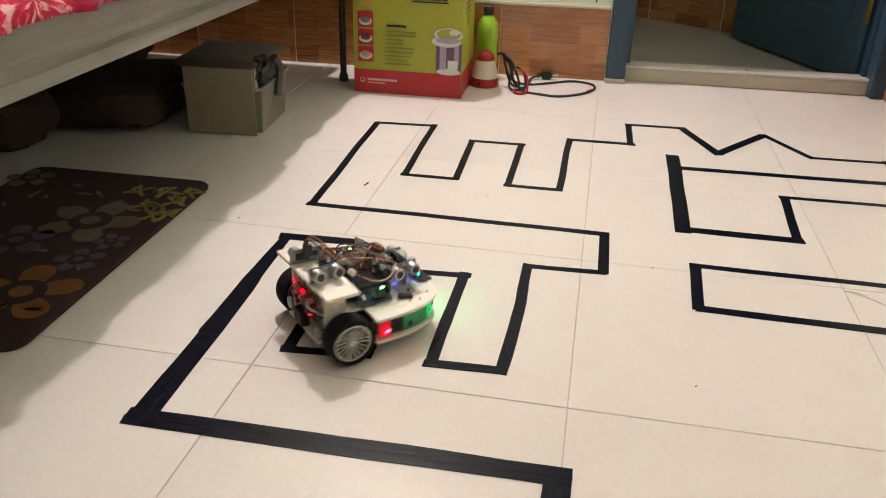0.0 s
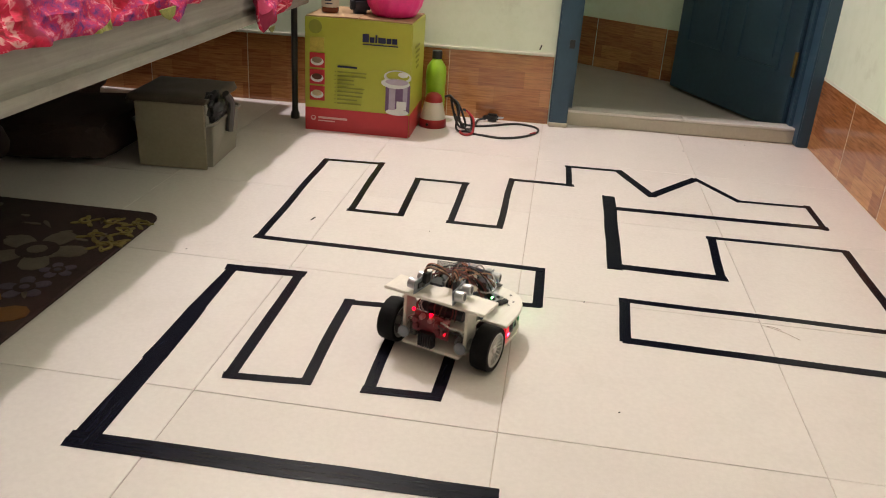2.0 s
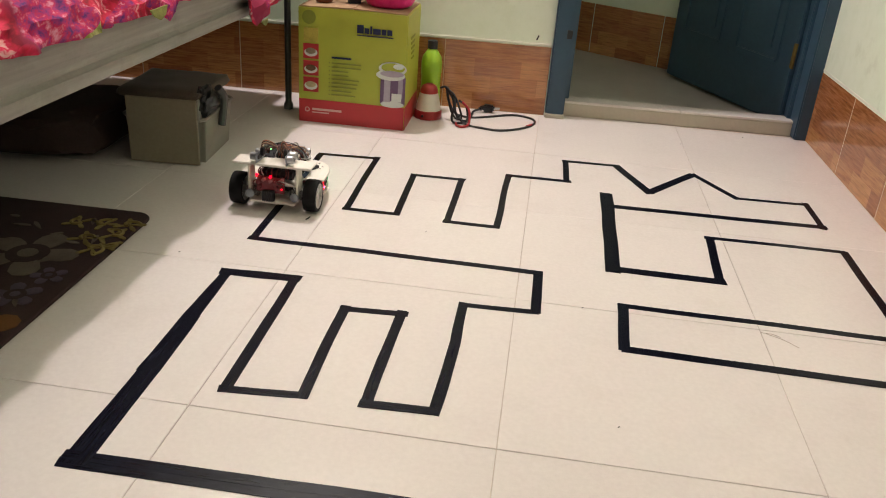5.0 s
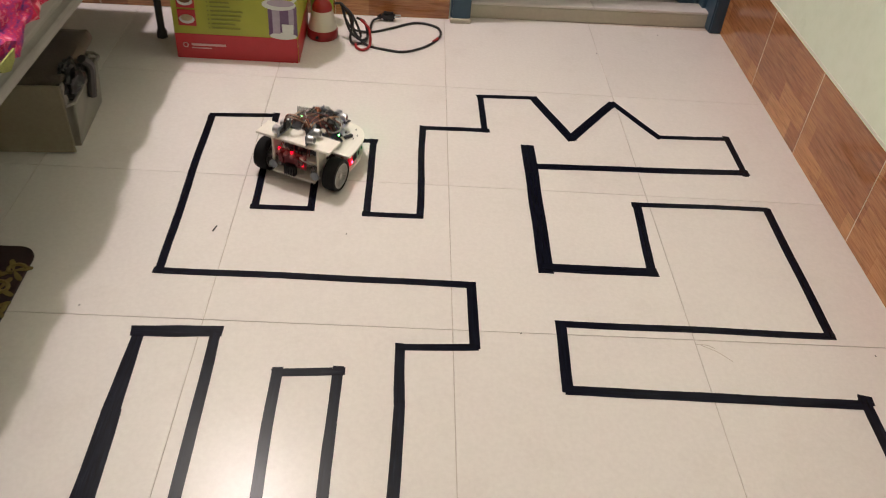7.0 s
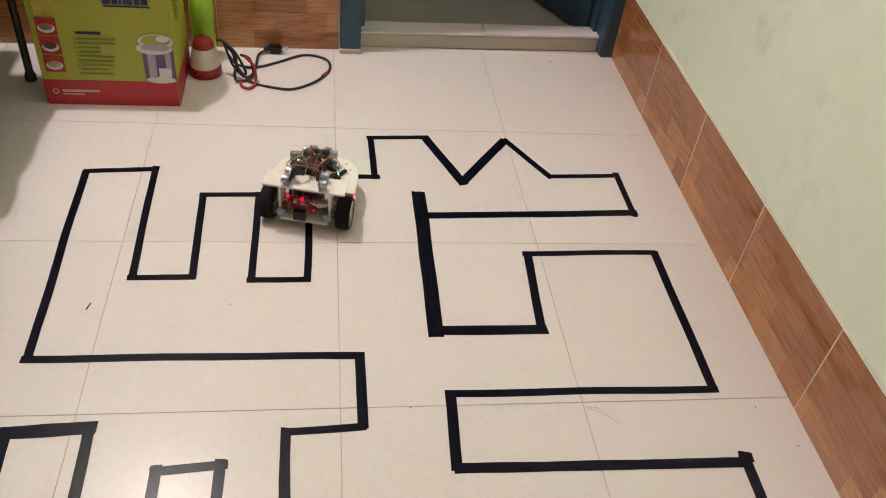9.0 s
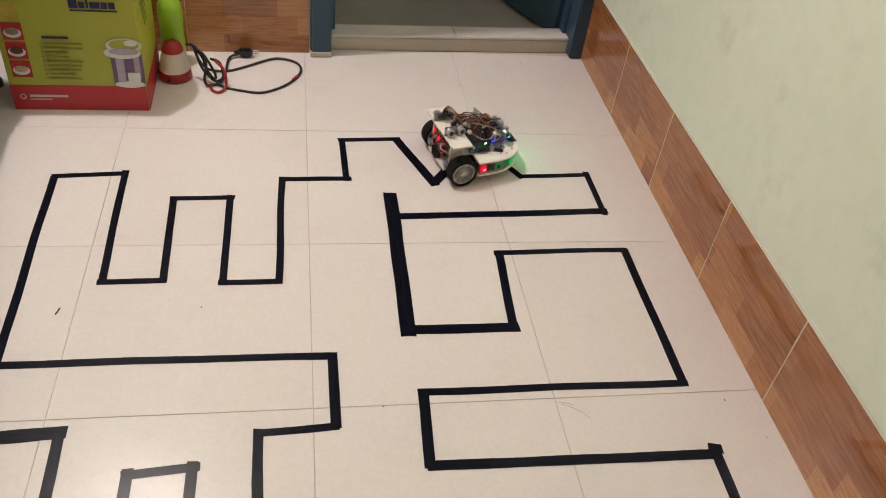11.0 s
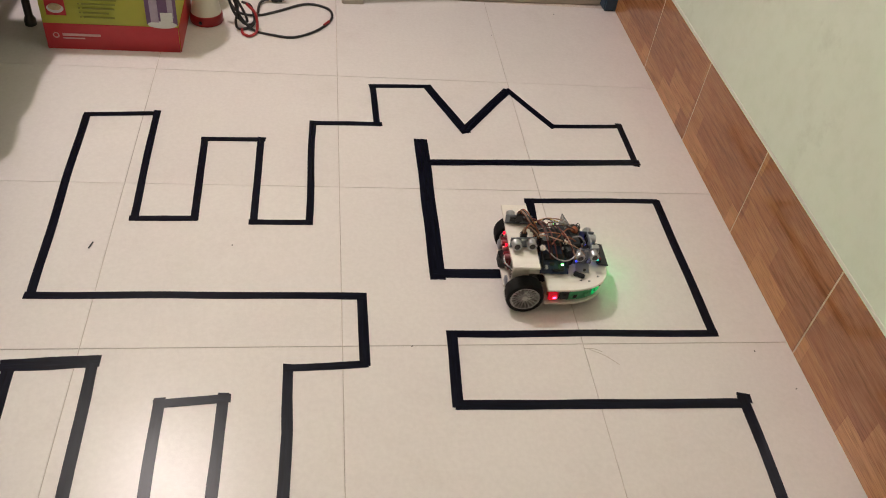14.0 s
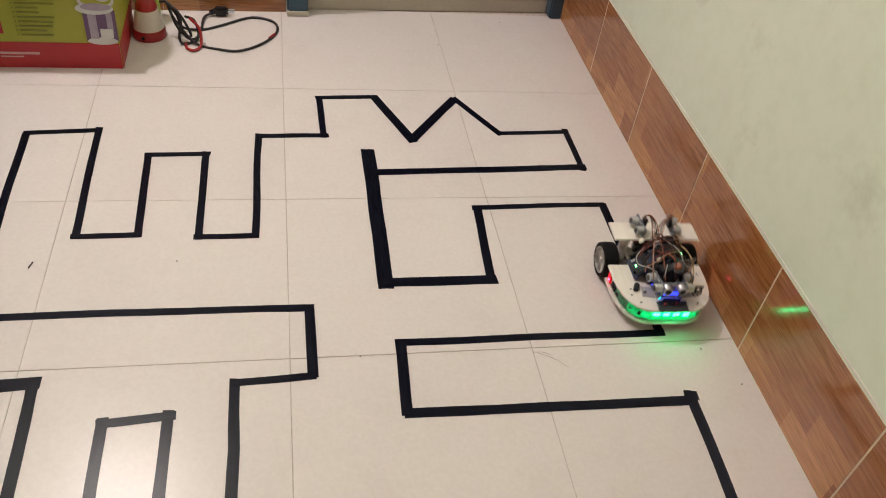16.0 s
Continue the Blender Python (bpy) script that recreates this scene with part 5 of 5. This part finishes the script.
# a few strands bowed forwards over the boards to the front sensors
for k in range(4):
    y0, y1, h = -0.012 + 0.006 * k, -0.030 + 0.018 * k + J(0.004), J(0.005)
    run([(0.016 + J(0.005), y0, 0.0940), (0.018 + J(0.004), y0 * 1.1, 0.1080 + h), (0.036 + J(0.006), y0 * 1.2, 0.1160 + h), (0.062 + J(0.006), 0.8 * y1, 0.1150 + h), (0.086 + J(0.005), y1, 0.1040 + h), (0.1020 + J(0.004), y1 * 0.95, 0.0840)], 0.0010, WIRE[(3, 1, 0, 4)[k]])
# the main ribbon: a loose dome of strands across the boards, skewed forwards to the right
for k in range(7):
    f = k / 6
    x0, x1, h = 0.016 + 0.038 * f + J(0.003), 0.036 + 0.050 * f + J(0.004), J(0.005) - 0.002 * f
    run([(x0 + 0.004, 0.036 + J(0.003), 0.0860), (x0, 0.034 + J(0.003), 0.1030 + h), (0.8 * x0 + 0.2 * x1 + J(0.003), 0.021 + J(0.004), 0.1120 + h), (0.5 * x0 + 0.5 * x1 + J(0.003), -0.001 + J(0.004), 0.1160 + h), (0.2 * x0 + 0.8 * x1, -0.023 + J(0.004), 0.1090 + h), (x1, -0.037 + J(0.003), 0.0960 + 0.4 * h), (x1 + 0.004, -0.041 + J(0.003), 0.0840)], 0.0010, WIRE[(2, 0, 2, 0, 6, 2, 3, 0, 2, 6, 0, 1, 2, 0, 2)[k]])
# loose single wires
run([(0.034, -0.030, 0.0960), (0.052, -0.048, 0.0900), (0.072, -0.050, 0.0900), (0.090, -0.036, 0.0980), (0.096, -0.026, 0.0940)], 0.0011, WIRE[4])
run([(0.018, 0.032, 0.0960), (0.044, 0.046, 0.0980), (0.074, 0.046, 0.0960), (0.094, 0.034, 0.0920)], 0.0011, WIRE[3])
run([(0.020, 0.030, 0.1000), (0.050, 0.052, 0.0920), (0.080, 0.052, 0.0820), (0.100, 0.042, 0.0780)], 0.0010, WIRE[5])
run([(0.086, 0.012, 0.1020), (0.074, 0.004, 0.1120), (0.056, -0.010, 0.1040), (0.046, -0.020, 0.0980)], 0.0012, WIRE[1])
run([(0.084, -0.004, 0.1000), (0.094, -0.010, 0.1080), (0.104, -0.014, 0.1000), (0.106, -0.014, 0.0920)], 0.0011, WIRE[4])
for k in range(4):
    run([(0.098, 0.046 + 0.002 * k, 0.0600), (0.106 + 0.002 * k, 0.058 + 0.001 * k, 0.0660 + 0.003 * k), (0.116, 0.060 - 0.002 * k, 0.0640 + 0.002 * k), (0.118 - 0.003 * k, 0.048, 0.0580), (0.108, 0.044, 0.0600)], 0.0008, WIRE[6])
# leads behind the driver board and under the shelf
for k in range(8):
    y = -0.030 + 0.008 * k
    run([(-0.018, y, 0.0680), (-0.020 + J(0.003), y + J(0.006), 0.0800 + J(0.004)), (-0.004, y * 0.8 + J(0.005), 0.0880), (0.020, y * 0.7, 0.0820), (0.026 + J(0.004), y * 0.8, 0.0760)], 0.0011, WIRE[(2, 2, 6, 0, 2, 6, 4, 2)[k]])
run([(-0.024, -0.012, 0.0640), (-0.032, -0.020, 0.0680), (-0.032, -0.032, 0.0640), (-0.022, -0.040, 0.0580), (-0.006, -0.040, 0.0420)], 0.0011, M_PRINTW)
run([(-0.024, -0.006, 0.0620), (-0.034, -0.016, 0.0620), (-0.032, -0.030, 0.0580), (-0.016, -0.038, 0.0480)], 0.0011, WIRE[6])
run([(-0.024, 0.020, 0.0640), (-0.032, 0.030, 0.0660), (-0.024, 0.040, 0.0560), (-0.008, 0.042, 0.0420)], 0.0011, WIRE[2])

# ---- tiles of floor and walls ----
def shared(name, bm, material):
    me = bpy.data.meshes.new(name)
    bmesh.ops.recalc_face_normals(bm, faces=bm.faces[:])
    bm.to_mesh(me)
    bm.free()
    me.materials.append(material)
    return me


def tile_mesh(name, sx, sy, th, material):
    bm = B((0, 0, -th / 2), (sx, sy, th))
    top = [e for e in bm.edges if all(v.co.z > -1e-6 for v in e.verts)]
    bmesh.ops.bevel(bm, geom=top, offset=0.0006, segments=1, affect="EDGES")
    return shared(name, bm, material)


rt = random.Random(3)
ft = tile_mesh("floor_tile", 0.3990, 0.3990, 0.008, M_TILE)
for i in range(-5, 2):
    for j in range(-11, 3):
        o = piece("floor_tile", ft, floor, pose(0.4 * i + 0.2, 0.4 * j + 0.2, rt.uniform(-0.0003, 0.0), 0, 0, 0))

wt = tile_mesh("wall_tile", 0.3025, 0.198, 0.008, M_WOODTILE)


def dado(parent, u0, step, n, m):
    for k in range(n):
        piece("wall_tile", wt, parent, m @ pose(u0 + step * k, rt.uniform(-0.0006, 0), 0.1, 90, 0, 0))


dado(wall_north, -0.292 - 0.1525 - 0.305 * 4, 0.305, 5, Matrix())
end_tile = tile_mesh("wall_tile", 0.3045, 0.198, 0.008, M_WOODTILE)
piece("wall_tile", end_tile, wall_north, pose(-0.1395, 0, 0.1, 90, 0, 0))
dado(wall_east, 0, 0.306, 17, pose(XE, -0.025 + 0.153 + 0.306 * 3, 0, 0, 0, -90))
dado(wall_2, -0.9, 0.305, 7, Matrix())


# ---- what moves ----
DRIVE = [
    (0.00, -0.333, -0.310, 43.4),
    (0.20, -0.295, -0.256, 72.7),
    (0.40, -0.280, -0.194, 69.5),
    (0.50, -0.274, -0.174, 49.0),
    (0.60, -0.265, -0.154, 40.9),
    (0.80, -0.255, -0.131, 6.5),
    (1.00, -0.212, -0.161, -68.2),
    (1.20, -0.188, -0.220, -74.6),
    (1.40, -0.168, -0.284, -44.6),
    (1.50, -0.160, -0.300, -31.9),
    (1.60, -0.149, -0.302, -0.9),
    (1.80, -0.121, -0.277, 65.7),
    (2.00, -0.101, -0.227, 70.2),
    (2.20, -0.082, -0.135, 78.3),
    (2.40, -0.065, -0.068, 44.3),
    (2.50, -0.034, -0.057, 48.1),
    (2.60, -0.018, -0.029, 60.1),
    (2.80, 0.021, 0.023, 78.2),
    (3.00, 0.024, 0.036, 100.4),
    (3.20, -0.009, 0.086, 151.7),
    (3.40, -0.133, 0.118, 165.2),
    (3.50, -0.182, 0.129, 169.2),
    (3.60, -0.223, 0.143, 182.3),
    (3.80, -0.344, 0.137, 193.4),
    (4.00, -0.457, 0.125, 170.0),
    (4.20, -0.469, 0.133, 168.4),
    (4.50, -0.487, 0.139, 136.5),
    (4.80, -0.500, 0.200, 100.0),
    (5.10, -0.505, 0.310, 88.0),
    (5.40, -0.495, 0.440, 75.0),
    (5.65, -0.475, 0.520, 30.0),
    (5.90, -0.430, 0.535, -15.0),
    (6.10, -0.388, 0.493, -52.9),
    (6.30, -0.358, 0.406, -75.3),
    (6.50, -0.338, 0.359, -47.2),
    (6.70, -0.320, 0.339, -13.1),
    (6.90, -0.302, 0.363, 67.5),
    (7.00, -0.291, 0.402, 66.2),
    (7.10, -0.279, 0.456, 75.8),
    (7.30, -0.272, 0.493, 34.5),
    (7.50, -0.251, 0.493, 26.1),
    (7.70, -0.229, 0.517, -29.6),
    (7.90, -0.185, 0.449, -69.2),
    (8.00, -0.174, 0.402, -72.0),
    (8.10, -0.174, 0.376, -47.2),
    (8.30, -0.130, 0.336, -24.0),
    (8.50, -0.119, 0.337, 3.2),
    (8.80, -0.077, 0.393, 73.6),
    (9.00, -0.059, 0.467, 77.5),
    (9.20, -0.058, 0.533, 67.9),
    (9.50, -0.044, 0.589, 45.3),
    (9.80, 0.015, 0.605, 20.0),
    (10.10, 0.070, 0.655, 65.0),
    (10.40, 0.125, 0.735, 15.0),
    (10.65, 0.200, 0.705, -45.0),
    (10.85, 0.265, 0.645, 5.0),
    (11.10, 0.345, 0.690, 15.0),
    (11.30, 0.411, 0.645, -20.3),
    (11.50, 0.515, 0.636, -13.0),
    (11.70, 0.582, 0.630, -26.0),
    (11.90, 0.602, 0.618, -51.0),
    (12.00, 0.621, 0.598, -87.1),
    (12.10, 0.624, 0.579, -117.1),
    (12.30, 0.543, 0.511, -172.0),
    (12.50, 0.398, 0.493, -179.4),
    (12.70, 0.229, 0.484, -175.8),
    (12.90, 0.129, 0.477, -137.5),
    (13.00, 0.104, 0.446, -98.9),
    (13.10, 0.102, 0.435, -84.6),
    (13.30, 0.123, 0.365, -64.8),
    (13.50, 0.160, 0.270, -80.1),
    (13.70, 0.179, 0.204, -40.5),
    (13.90, 0.279, 0.158, -16.6),
    (14.00, 0.309, 0.159, -1.4),
    (14.10, 0.315, 0.159, 4.8),
    (14.30, 0.335, 0.174, 63.8),
    (14.50, 0.355, 0.231, 74.4),
    (14.70, 0.377, 0.299, 70.2),
    (14.90, 0.397, 0.337, 29.7),
    (15.00, 0.432, 0.358, 15.0),
    (15.10, 0.479, 0.365, 8.3),
    (15.20, 0.532, 0.388, 1.8),
    (15.30, 0.571, 0.385, -21.6),
    (15.40, 0.585, 0.373, -42.9),
    (15.50, 0.589, 0.367, -48.7),
    (15.70, 0.609, 0.336, -55.6),
    (15.90, 0.636, 0.225, -69.2),
    (16.00, 0.654, 0.171, -92.6),
]


def motions():
    walk(robot, [(t, pose(x, y, 0.0008, 0, 0, a)) for t, x, y, a in DRIVE])
    for w, s in zip(wheels, (1, -1)):
        rows, roll, last = [], 0.0, None
        for k in range(161):
            t = k / 10
            n = max(i for i, d in enumerate(DRIVE) if d[0] <= t + 1e-6)
            a, b = DRIVE[n], DRIVE[min(n + 1, len(DRIVE) - 1)]
            u = 0 if a is b else (t - a[0]) / (b[0] - a[0])
            x, y, h = (a[i] + (b[i] - a[i]) * u for i in (1, 2, 3))
            px, py = x - s * HWT * math.sin(radians(h)), y + s * HWT * math.cos(radians(h))
            if last:
                along = (px - last[0]) * math.cos(radians(h)) + (py - last[1]) * math.sin(radians(h))
                roll += max(-80, min(80, math.degrees(along / RW)))
            last = (px, py)
            rows.append((t, pose(0, s * HWT, RW, 0, roll, 0)))
        walk(w, rows)


motions()
